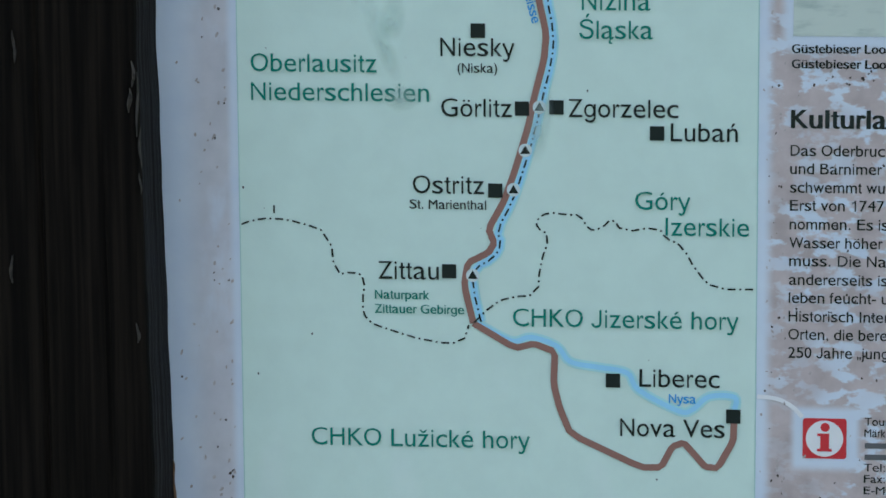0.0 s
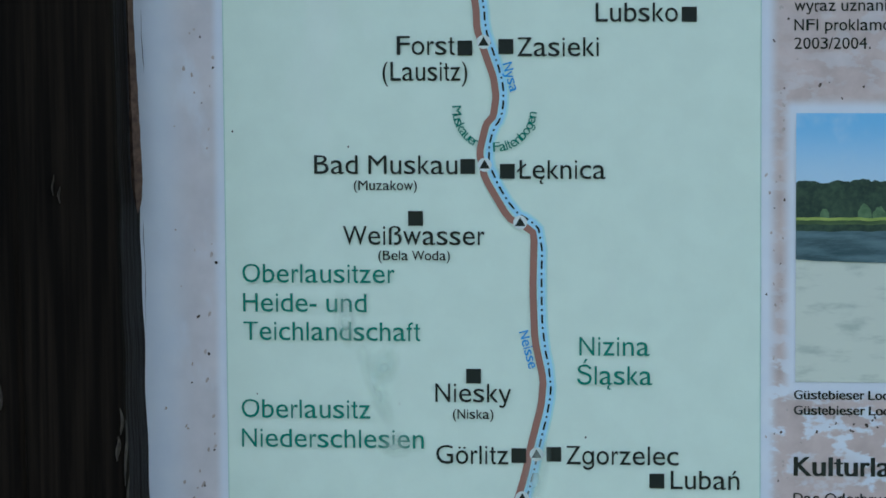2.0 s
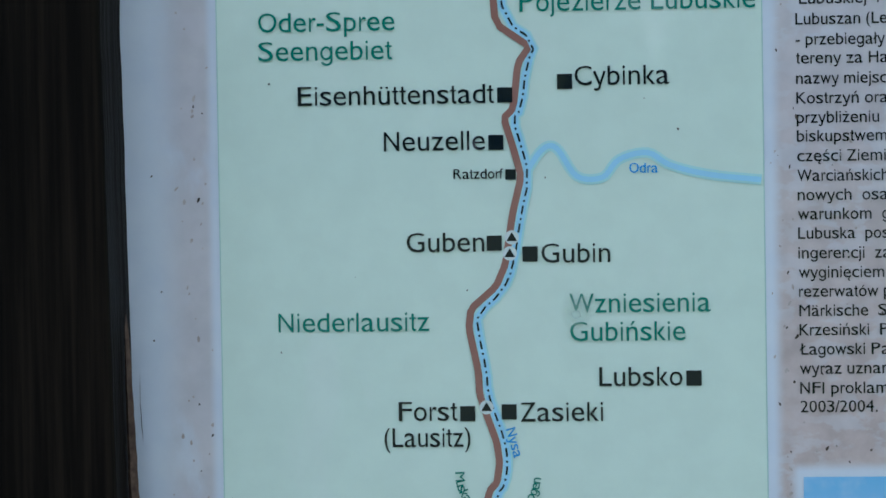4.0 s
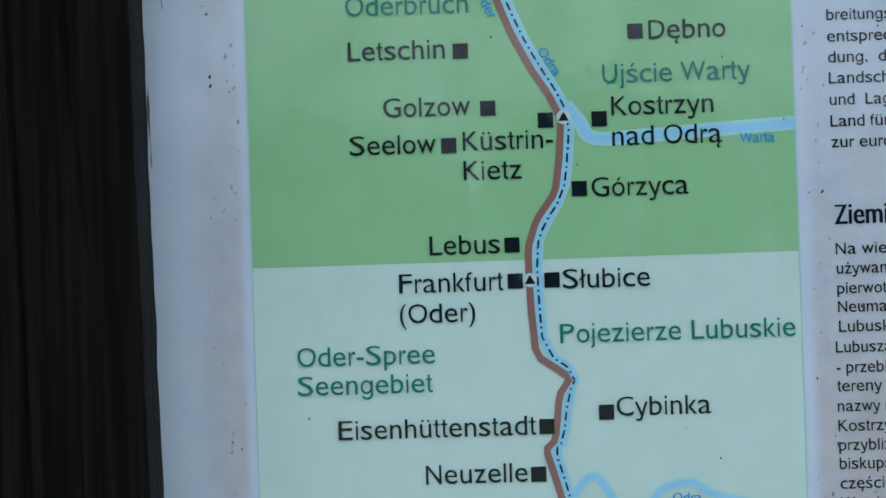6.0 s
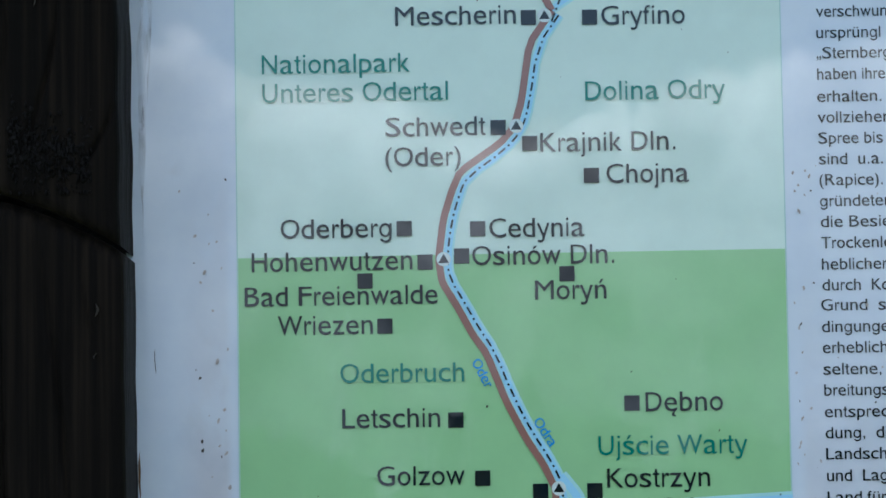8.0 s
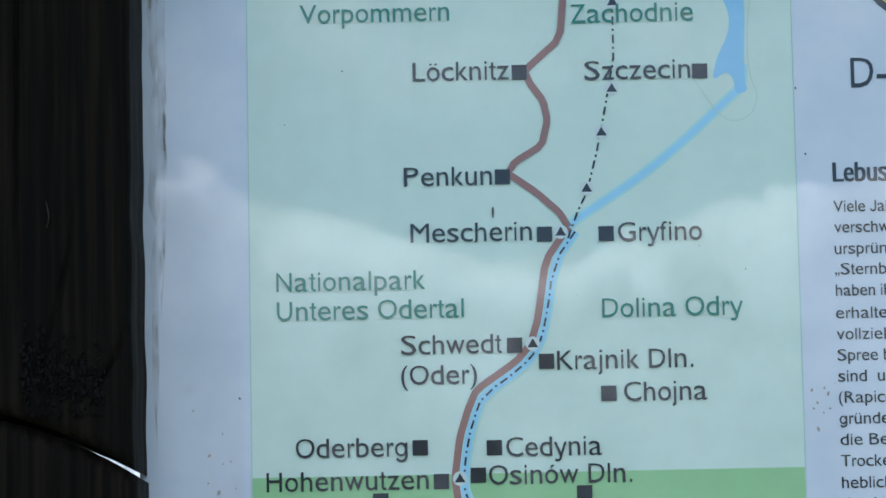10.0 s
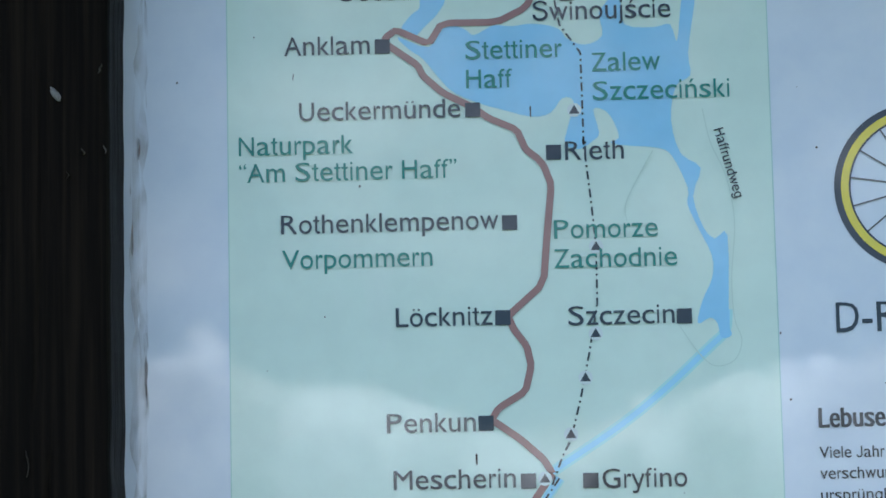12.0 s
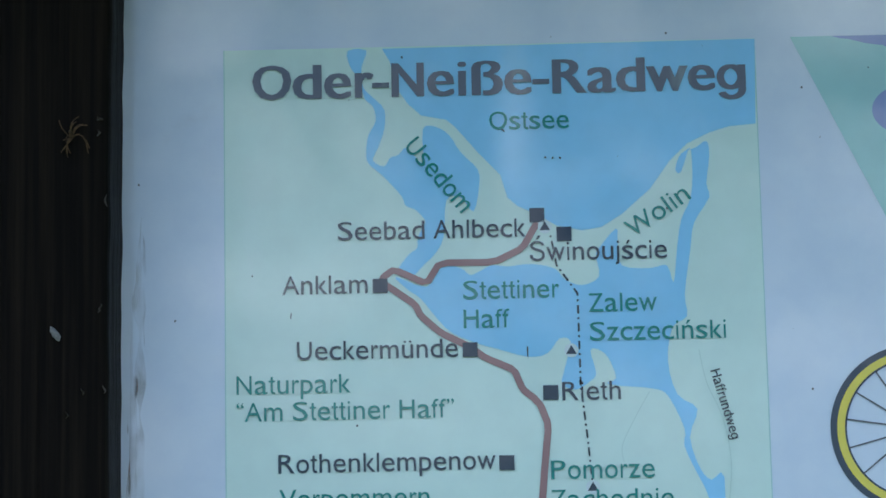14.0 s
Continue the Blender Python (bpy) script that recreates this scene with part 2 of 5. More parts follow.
def panel_material():
    """White laminate, with a brown film of weathering on the bare white of the lower half, rubbed off in patches."""
    m, nodes, links, shader = material("weathered_white_laminate")
    where, parts = nodes.new("ShaderNodeTexCoord"), nodes.new("ShaderNodeSeparateXYZ")
    links.new(where.outputs["Object"], parts.inputs[0])
    x, z = parts.outputs["X"], parts.outputs["Z"]

    def s(v, *a):
        return spread(nodes, links, v, *a)

    def mul(a, b, how="MULTIPLY"):
        return times(nodes, links, a, b, how)

    right = mul(s(x, 0.2625, 0.2695), s(z, 1.25, 1.74, 1.0, 0.0))
    photo = mul(s(x, 0.2690, 0.2755), mul(s(z, 1.110, 1.117), s(z, 1.252, 1.258, 1.0, 0.0)))
    right = mul(right, mul(1.0, photo, "SUBTRACT"))
    sign = mul(mul(s(x, 0.276, 0.281), s(x, 0.309, 0.314, 1.0, 0.0)), mul(s(z, 0.899, 0.905), s(z, 0.931, 0.936, 1.0, 0.0)))
    right = mul(right, mul(1.0, sign, "SUBTRACT"))
    left = mul(mul(s(x, -0.034, -0.014), s(x, -0.007, -0.002, 1.0, 0.0)), s(z, 1.45, 1.82, 0.52, 0.0))
    rubbed = s(noise_node(nodes, links, 95, 5, (0.75, 1, 1.25)), 0.485, 0.565)
    lot = s(noise_node(nodes, links, 17, 2), 0.39, 0.57, 0.2, 1.0)
    lower = s(z, 1.105, 1.16, 1.0, 0.3)
    film = mul(right, mul(1.0, mul(mul(rubbed, lot), lower), "SUBTRACT"))
    thin = s(noise_node(nodes, links, 45, 5, (1, 1, 0.5)), 0.52, 0.72, 1.0, 0.35)
    film = mul(film, mul(left, thin), "MAXIMUM")
    shade = s(noise_node(nodes, links, 60, 6), 0.3, 0.75)
    brown = blend(nodes, links, shade, (0.575, 0.49, 0.48), (0.435, 0.36, 0.345))
    white = blend(nodes, links, s(noise_node(nodes, links, 40, 6), 0.3, 0.7), (0.60, 0.675, 0.77), (0.655, 0.725, 0.80))
    c = blend(nodes, links, film, white, brown)
    smudge = s(noise_node(nodes, links, 24, 5), 0.66, 0.8, 0.0, 0.25)
    c = blend(nodes, links, smudge, c, (0.5, 0.49, 0.5))
    links.new(c, shader.inputs["Base Color"])
    gloss(nodes, links, shader)
    return m


def wood_material(name, dark, light):
    m, nodes, links, shader = material(name, 0.55)
    shader.inputs["Specular IOR Level"].default_value = 0.018
    grain = spread(nodes, links, noise_node(nodes, links, 60, 8, (5, 5, 0.12)), 0.35, 0.8)
    c = blend(nodes, links, grain, dark, light)
    worn = spread(nodes, links, noise_node(nodes, links, 18, 8, (3, 1, 0.35), 0.7), 0.66, 0.80, 0, 0.5)
    c = blend(nodes, links, worn, c, tuple(v * 2.6 for v in light))
    links.new(c, shader.inputs["Base Color"])
    links.new(spread(nodes, links, grain, 0, 1, 0.45, 0.75), shader.inputs["Roughness"])
    bump = nodes.new("ShaderNodeBump")
    bump.inputs["Strength"].default_value, bump.inputs["Distance"].default_value = 0.5, 0.001
    links.new(noise_node(nodes, links, 120, 6, (6, 6, 0.15)), bump.inputs["Height"])
    links.new(bump.outputs[0], shader.inputs["Normal"])
    return m


def earthy(name, dark, light, scale, rough=0.9):
    m, nodes, links, shader = material(name, rough)
    c = blend(nodes, links, spread(nodes, links, noise_node(nodes, links, scale, 6), 0.3, 0.7), dark, light)
    c = blend(nodes, links, spread(nodes, links, noise_node(nodes, links, scale * 0.07, 3), 0.35, 0.7, 0, 0.4), c, tuple(v * 0.6 for v in dark))
    links.new(c, shader.inputs["Base Color"])
    return m


SMEAR, DIRT_FILM = smear_material(), film_material("dried_dirt_film", (0.60, 0.56, 0.54), (0.42, 0.38, 0.35), 0.36)
RUST_FILM = film_material("rusty_film", (0.30, 0.21, 0.16), (0.16, 0.095, 0.06), 0.75)
PHOTO_BUSH = photo_ink("photo_bush", (0.03, 0.09, 0.05), (0.12, 0.22, 0.12), 300)
PHOTO_SAND, PHOTO_SKY, PANEL = photo_sand_material(), photo_sky_material(), panel_material()
POST_WOOD = wood_material("dark_stained_wood", (0.0052, 0.0046, 0.0040), (0.0170, 0.0132, 0.0098))
SPLINTER = earthy("bare_splinter", (0.026, 0.021, 0.016), (0.075, 0.062, 0.048), 400)
SLIVER_WOOD = earthy("sliver_wood", (0.045, 0.024, 0.016), (0.12, 0.075, 0.052), 300)
RESIN = earthy("black_resin", (0.0022, 0.002, 0.002), (0.007, 0.0065, 0.006), 300, 0.6)
RESIN.node_tree.nodes["Principled BSDF"].inputs["Specular IOR Level"].default_value = 0.1
STRAW = earthy("dry_straw", (0.035, 0.02, 0.008), (0.11, 0.062, 0.022), 400)
FLUFF = earthy("grey_fluff", (0.15, 0.15, 0.15), (0.27, 0.27, 0.26), 500)
GRIME = earthy("dark_grime", (0.03, 0.024, 0.02), (0.09, 0.065, 0.05), 300)
GRIME_PALE = earthy("pale_grime", (0.36, 0.31, 0.29), (0.50, 0.46, 0.44), 300)
RUST = earthy("rusty_run", (0.10, 0.05, 0.02), (0.22, 0.13, 0.07), 300)
GRASS = earthy("meadow_grass", (0.05, 0.075, 0.02), (0.09, 0.11, 0.035), 3)
LEAVES = earthy("woods_leaves", (0.02, 0.035, 0.012), (0.05, 0.075, 0.022), 0.5)
BARK = earthy("woods_bark", (0.05, 0.04, 0.03), (0.1, 0.085, 0.07), 2)

# ---- helpers for building ----


def link_mesh(name, mesh, mat, parent=None, label="", kind=""):
    ob = new(name, mesh)
    if mat and not mesh.materials:
        mesh.materials.append(mat)
    if parent:
        ob.parent = parent
        ob.matrix_parent_inverse = Matrix.Translation(-parent.location)
    return tagged(ob, label, kind=kind)


def part(name, bm, mat, parent=None, label="", kind=""):
    mesh = bpy.data.meshes.new(name)
    bm.to_mesh(mesh)
    bm.free()
    return link_mesh(name, mesh, mat, parent, label, kind)


def flat(points, y):
    """A printed area: a closed outline of (x, z) filled in the plane y, facing the reader."""
    area = sum(a[0] * b[1] - b[0] * a[1] for a, b in zip(points, points[1:] + points[:1]))
    bm = bmesh.new()
    vs = [bm.verts.new((x, y, z)) for x, z in (points if area > 0 else points[::-1])]
    f = bm.faces.new(vs)
    f.normal_update()
    bmesh.ops.triangulate(bm, faces=[f])
    return bm


def box_outline(x0, z0, x1, z1):
    return [(x0, z0), (x1, z0), (x1, z1), (x0, z1)]


def disc_outline(x, z, r, n=32, wobble=0.0, squash=1.0):
    return [(x + math.cos(a) * r * (1 + wobble * random.uniform(-1, 1)), z + math.sin(a) * r * squash * (1 + wobble * random.uniform(-1, 1)))
            for a in (2 * math.pi * i / n for i in range(n))]


def smooth(points, steps=5, closed=False):
    """A Catmull-Rom curve through the given bends."""
    n, out = len(points), []
    for i in range(n if closed else n - 1):
        q = [Vector(points[j % n] if closed else points[min(max(j, 0), n - 1)]) for j in (i - 1, i, i + 1, i + 2)]
        for k in range(steps):
            t = k / steps
            p = 0.5 * (2 * q[1] + (q[2] - q[0]) * t + (2 * q[0] - 5 * q[1] + 4 * q[2] - q[3]) * t * t + (3 * q[1] - q[0] - 3 * q[2] + q[3]) * t ** 3)
            out.append((p.x, p.y))
    return out if closed else out + [tuple(points[-1])]


def soften(points, cut=0.3):
    """Rounds the bends of a drawn line by cutting its corners."""
    out = [points[0]]
    for a, b in zip(points, points[1:]):
        a, b = Vector(a), Vector(b)
        out += [tuple(a.lerp(b, cut)), tuple(a.lerp(b, 1 - cut))]
    return out + [points[-1]]


def beside(points, d):
    """The line moved to its right by d."""
    out = []
    for i, p in enumerate(points):
        a, b = Vector(points[max(i - 1, 0)]), Vector(points[min(i + 1, len(points) - 1)])
        t = (b - a).normalized()
        out.append((p[0] + t.y * d, p[1] - t.x * d))
    return out


def rising(points, least=0.0025):
    """Only the points that go on northwards, so that a shifted line makes no loops."""
    out = [points[0]]
    for p in points[1:]:
        if p[1] > out[-1][1] + least:
            out.append(p)
    return out


def ribbon(points, width, y):
    left, right = beside(points, -width / 2), beside(points, width / 2)
    bm = bmesh.new()
    a, b = ([bm.verts.new((x, y, z)) for x, z in side] for side in (left, right))
    for i in range(len(points) - 1):
        bm.faces.new((a[i], b[i], b[i + 1], a[i + 1]))
    for f in bm.faces:
        f.normal_update()
        if f.normal.y > 0:
            f.normal_flip()
    return bm


def dashes(points, width, y, pattern=(0.0042, 0.0018, 0.0010, 0.0018)):
    """A dash-dot line along the points."""
    bm, step, drawn = bmesh.new(), 0, 0.0
    for a, b in zip(points, points[1:]):
        a, b = Vector(a), Vector(b)
        length, at = (b - a).length, 0.0
        if length < 1e-6:
            continue
        way = (b - a) / length
        across = Vector((way.y, -way.x)) * width / 2
        while at < length:
            piece = min(pattern[step] - drawn, length - at)
            if step % 2 == 0:
                p, q = a + way * at, a + way * (at + piece)
                f = bm.faces.new([bm.verts.new((v.x, y, v.y)) for v in (p + across, q + across, q - across, p - across)])
                f.normal_update()
                if f.normal.y > 0:
                    f.normal_flip()
            at, drawn = at + piece, drawn + piece
            if drawn >= pattern[step] - 1e-7:
                step, drawn = (step + 1) % 4, 0.0
    return bm


def slab(x0, x1, y0, y1, z0, z1, bevel=0.0):
    bm = bmesh.new()
    bmesh.ops.create_cube(bm, size=1)
    for v in bm.verts:
        v.co = Vector(((x0 + x1) / 2 + v.co.x * (x1 - x0), (y0 + y1) / 2 + v.co.y * (y1 - y0), (z0 + z1) / 2 + v.co.z * (z1 - z0)))
    if bevel:
        bmesh.ops.bevel(bm, geom=bm.edges[:], offset=bevel, segments=2, affect="EDGES")
    return bm


# set widths of a plain grotesque, in thousandths of the type size: letters, set width, ink from, ink to
SETTING = {}
for row in ("a 556 36 530|b 556 58 517|c 500 30 477|d 556 35 499|e 556 40 516|f 278 14 268|g 556 40 499|h 556 70 487|i 222 67 155|j 222 -40 155|k 500 67 501|l 222 67 155|m 833 65 769",
            "n 556 65 491|o 556 35 521|p 556 58 517|q 556 35 494|r 333 72 335|s 500 32 464|t 278 14 262|u 556 68 489|v 500 8 492|w 722 14 709|x 500 11 490|y 500 11 489|z 500 31 469",
            "A 667 8 659|B 667 74 627|C 722 44 681|D 722 81 674|E 667 86 616|F 611 86 583|G 778 44 709|H 722 77 646|I 278 91 188|J 500 17 428|K 667 76 663|L 556 76 537|M 833 73 761",
            "N 722 76 646|O 778 39 739|P 667 76 622|R 722 82 690|S 667 49 620|T 611 14 597|U 722 79 644|V 667 8 659|W 944 10 934|Z 611 23 588|ł 222 -10 232|Ł 556 0 537|ß 611 67 571",
            "0 556 40 508|1 556 105 370|2 556 28 508|3 556 40 510|4 556 12 515|5 556 36 510|7 556 46 508|, 278 87 185|. 278 90 185|- 333 32 300|( 333 60 305|) 333 28 273|/ 278 0 278|: 278 90 185|„ 333 35 300|“ 333 35 300|” 333 35 300"):
    for cell in row.split("|"):
        ch, *numbers = cell.split()
        SETTING[ch] = tuple(int(v) / 1000 for v in numbers)
for accented, plain in zip("äöüóéžąęśńćźżŚ", "aouoezaesnczzS"):
    SETTING[accented] = SETTING[plain]
BOLD_SET = {"i": 0.278, "l": 0.278, "j": 0.278, "t": 0.333, "f": 0.333, "r": 0.389, "m": 0.889, "w": 0.778, "K": 0.722, "L": 0.611}
GLYPHS, LETTERS = {}, {}
PLAIN = str.maketrans("ęąśńćźż", "easnczz")  # letters that are set as a plain letter with its own accent
HOOK = ((-0.02, 0.02), (-0.11, -0.08), (-0.10, -0.17), (0.0, -0.19), (0.05, -0.15), (-0.02, -0.13), (-0.04, -0.07), (0.05, 0.03))
ACUTE = ((-0.06, 0.55), (0.0, 0.55), (0.11, 0.70), (0.01, 0.70))
DOT = ((-0.045, 0.58), (0.045, 0.58), (0.045, 0.67), (-0.045, 0.67))


def oval(x, y, rx, ry, start, end, n=20):
    return [(x + rx * math.cos(radians(start + (end - start) * k / n)), y + ry * math.sin(radians(start + (end - start) * k / n))) for k in range(n + 1)]


# one-storey g, upright t and hooked y, drawn with a pen: strokes of (points, pen width)
PENNED = {
    "g": ((oval(0.262, 0.252, 0.182, 0.213, 0, 360, 28), 0.078), ([(0.458, 0.495), (0.458, 0.03)] + oval(0.272, 0.0, 0.186, 0.158, 0, -158, 16), 0.082)),
    "t": (([(0.132, 0.632), (0.132, 0.13)] + oval(0.212, 0.115, 0.080, 0.080, 180, 285, 8) + [(0.262, 0.040)], 0.084), ([(0.014, 0.463), (0.252, 0.463)], 0.066)),
    "j": (([(0.111, 0.495), (0.111, -0.08)] + oval(0.036, -0.085, 0.075, 0.066, 0, -105, 8), 0.084), ([(0.111, 0.600), (0.111, 0.682)], 0.088)),
    "J": (([(0.384, 0.682), (0.384, 0.19)] + oval(0.222, 0.19, 0.162, 0.158, 0, -172, 14), 0.088),),
    "1": (([(0.330, 0.682), (0.330, 0.0)], 0.084), ([(0.330, 0.640), (0.235, 0.555), (0.110, 0.502)], 0.072)),
    "y": (([(0.052, 0.495), (0.262, 0.02)], 0.088), ([(0.448, 0.495), (0.262, -0.02)] + oval(0.145, -0.030, 0.112, 0.132, -8, -118, 8) + [(0.045, -0.150)], 0.084)),
}


def pen_stroke(points, width, layer):
    side = [[(p[0], p[1]) for p in beside(points, k * width / 2)] for k in (-1, 1)]
    n = len(points)
    return [(x, y, layer) for x, y in side[0] + side[1]], [(i, i + 1, n + i + 1, n + i) for i in range(n - 1)]


def raised(ch, y):
    """Brings the heights of the built-in font to those of a plain grotesque: taller small letters, shorter tails."""
    if y <= 0:
        return y * 0.88
    if ch in "ij" and y > 0.5:
        return y + 0.044
    return y * 1.11 if y < 0.45 else 0.4995 + (y - 0.45) * 0.787 if y < 0.682 else y


def letter(ch):
    """One letter as vertices and faces, its ink set to the width that it has in a plain grotesque."""
    if ch not in LETTERS:
        _, lo, hi = SETTING[ch]
        base = ch.translate(PLAIN)
        co, faces = [], []
        if base in PENNED:
            for i, (points, width) in enumerate(PENNED[base]):
                vs, fs = pen_stroke(points, width, 0.000006 * i)
                faces += [tuple(k + len(co) for k in f) for f in fs]
                co += vs
        else:
            c = bpy.data.curves.new("letter", "FONT")
            c.body, c.resolution_u = base, 3
            ob = bpy.data.objects.new("letter", c)
            scene.collection.objects.link(ob)
            bpy.context.view_layer.update()
            mesh = bpy.data.meshes.new_from_object(ob.evaluated_get(bpy.context.evaluated_depsgraph_get()))
            x0, x1 = min(v.co.x for v in mesh.vertices), max(v.co.x for v in mesh.vertices)
            co = [(lo + (v.co.x - x0) * (hi - lo) / (x1 - x0), raised(ch, v.co.y), 0.0) for v in mesh.vertices]
            faces = [tuple(p.vertices) for p in mesh.polygons]
            bpy.data.objects.remove(ob)
            bpy.data.curves.remove(c)
            bpy.data.meshes.remove(mesh)
        if ch != base:
            at, mark = (hi - 0.09, HOOK) if ch in "ęą" else ((lo + hi) / 2, DOT if ch == "ż" else ACUTE)
            faces.append(tuple(range(len(co), len(co) + len(mark))))
            co += [(at + dx, dy, 0.000012) for dx, dy in mark]
        LETTERS[ch] = co, faces
    return LETTERS[ch]


def writing(text, bold=0.0):
    """A flat mesh of the text at size 1, as vertices and faces, with its left and right end."""
    if (text, bold) not in GLYPHS:
        co, faces, at = [], [], 0.0
        for ch in text:
            if ch == " ":
                at += 0.278
                continue
            vs, fs = letter(ch)
            wide = SETTING[ch][0]
            cell = (BOLD_SET.get(ch, wide + (0.055 if ch.islower() and ch not in "ae" else 0.0)) if bold > 0.025 else wide)
            faces += [tuple(k + len(co) for k in f) for f in fs]
            co += [(at + x * cell / wide, y, z) for x, y, z in vs]
            at += cell
        if bold:
            one, n = list(co), len(co)
            co = [(x + k * bold, y, z + layer) for k, layer in ((-1, 0.0), (0, 0.00002), (1, 0.00004)) for x, y, z in one]
            faces = [tuple(i + k * n for i in f) for k in range(3) for f in faces]
        xs = [v[0] for v in co]
        GLYPHS[text, bold] = co, faces, min(xs), max(xs)
    return GLYPHS[text, bold]


def write(name, text, x, z, width, size, mat, y, parent, bold=0.0, angle=0.0):
    co, faces, lo, hi = writing(text, bold)
    k, a = width / (hi - lo), radians(angle)
    vs = []
    for v in co:
        u, w = (v[0] - lo) * k, v[1] * size
        vs.append((x + u * math.cos(a) - w * math.sin(a), y - v[2], z + u * math.sin(a) + w * math.cos(a)))
    mesh = bpy.data.meshes.new(name)
    mesh.from_pydata(vs, [], faces)
    return link_mesh(name, mesh, mat, parent)


# ---- ground and distance ----
bm = bmesh.new()
bmesh.ops.create_circle(bm, cap_ends=True, segments=64, radius=2500)
tagged(part("ground", bm, GRASS), "short green meadow grass reaching to the horizon", "ground", kind="structure")


def far_woods():
    """A ring of trees far behind the reader: tapered trunks and crowns of many leaf clumps."""
    rng = np.random.default_rng(4)
    verts, faces, mats = [], [], []
    for i in range(260):
        a, far = 2 * math.pi * (i + rng.uniform(-0.4, 0.4)) / 260, rng.uniform(115, 150)
        cx, cy, h = far * math.cos(a), far * math.sin(a), rng.uniform(7.0, 10.5)
        n = len(verts)
        for k in range(6):
            b = math.pi * k / 3
            verts += [(cx + 0.28 * math.cos(b), cy + 0.28 * math.sin(b), 0), (cx + 0.1 * math.cos(b), cy + 0.1 * math.sin(b), h * 0.75)]
        for k in range(6):
            j = (k + 1) % 6
            faces.append((n + 2 * k, n + 2 * j, n + 2 * j + 1, n + 2 * k + 1))
            mats.append(1)
        for _ in range(700):
            d = rng.normal(size=3)
            d *= rng.uniform(0.35, 1.0) / np.linalg.norm(d)
            c = np.array((cx, cy, h * 0.58)) + d * (h * 0.34, h * 0.34, h * 0.42)
            u, v = rng.normal(size=3), rng.normal(size=3)
            u, v = u / np.linalg.norm(u) * 0.52, v / np.linalg.norm(v) * 0.36
            n = len(verts)
            verts += [tuple(c - u), tuple(c - v), tuple(c + u), tuple(c + v)]
            faces.append((n, n + 1, n + 2, n + 3))
            mats.append(0)
    for _ in range(9000):
        a, far = rng.uniform(0, 2 * math.pi), rng.uniform(108, 150)
        c = np.array((far * math.cos(a), far * math.sin(a), rng.uniform(0.2, 5.0)))
        u, v = rng.normal(size=3), rng.normal(size=3)
        u, v = u / np.linalg.norm(u) * 1.1, v / np.linalg.norm(v) * 0.8
        n = len(verts)
        verts += [tuple(c - u), tuple(c - v), tuple(c + u), tuple(c + v)]
        faces.append((n, n + 1, n + 2, n + 3))
        mats.append(0)
    mesh = bpy.data.meshes.new("far_woods")
    mesh.from_pydata(verts, [], faces)
    mesh.materials.append(LEAVES)
    mesh.materials.append(BARK)
    mesh.polygons.foreach_set("material_index", mats)
    tagged(link_mesh("far_woods", mesh, None), "dark green leafy woods along the horizon", "woods", kind="stuff")


far_woods()

# ---- the timber post ----
post = tagged(new("timber_post"), "dark brown stained timber post with cracks and worn edges", "post")
post.location = (-0.13, 0, 0)


def timber(name, x0, edge, z0, z1, front, back, cracks, seed, parent):
    """One squared timber: x0 its far side, edge(z) its near edge, z0(x) and z1(x) its cut ends; grain and cracks cut into its face."""
    nx, nz = 150, 260
    bm, rows = bmesh.new(), []
    for j in range(nz + 1):
        row = []
        for i in range(nx + 1):
            u, w = i / nx, j / nz
            low, high = z0(u), z1(u)
            z = low + (high - low) * w
            xe = edge(z) + 0.0008 * noise.noise((seed, 3.0, z * 40))
            x = x0 + (xe - x0) * u
            y = front + 0.0008 * noise.noise((x * 260 + seed, z * 5, seed)) + 0.0015 * noise.noise((x * 30, z * 2.5, seed))
            for top, foot, bend, wide, deep in cracks:
                if foot[1] < z < top[1]:
                    k = (z - foot[1]) / (top[1] - foot[1])
                    xc = foot[0] + (top[0] - foot[0]) * k + bend * math.sin(math.pi * k) + 0.0008 * noise.noise((z * 60, seed, 1.0))
                    y += deep * math.sin(math.pi * k) ** 0.4 * math.exp(-((x - xc) / wide) ** 2)
            r = xe - x
            if r < 0.004:
                y += 0.004 - math.sqrt(max(0, 0.004 ** 2 - (0.004 - r) ** 2))
            for end in (z - low, high - z):
                if end < 0.004:
                    y += 0.5 * (0.004 - end)
            row.append(bm.verts.new((x, y, z)))
        rows.append(row)
    for j in range(nz):
        for i in range(nx):
            bm.faces.new((rows[j][i], rows[j][i + 1], rows[j + 1][i + 1], rows[j + 1][i]))
    rim = [rows[0][i] for i in range(nx)] + [rows[j][nx] for j in range(nz)] + [rows[nz][i] for i in range(nx, 0, -1)] + [rows[j][0] for j in range(nz, 0, -1)]
    rear = [bm.verts.new((v.co.x, back, v.co.z)) for v in rim]
    for i in range(len(rim)):
        j = (i + 1) % len(rim)
        bm.faces.new((rim[j], rim[i], rear[i], rear[j]))
    bm.faces.new(rear)
    bmesh.ops.recalc_face_normals(bm, faces=bm.faces[:])
    bm.faces.ensure_lookup_table()
    for i in range(nx * nz):
        bm.faces[i].smooth = True
    return part(name, bm, POST_WOOD, parent)


def joint(u):
    return 1.728 - 0.034 * u ** 3 - 0.003 * u


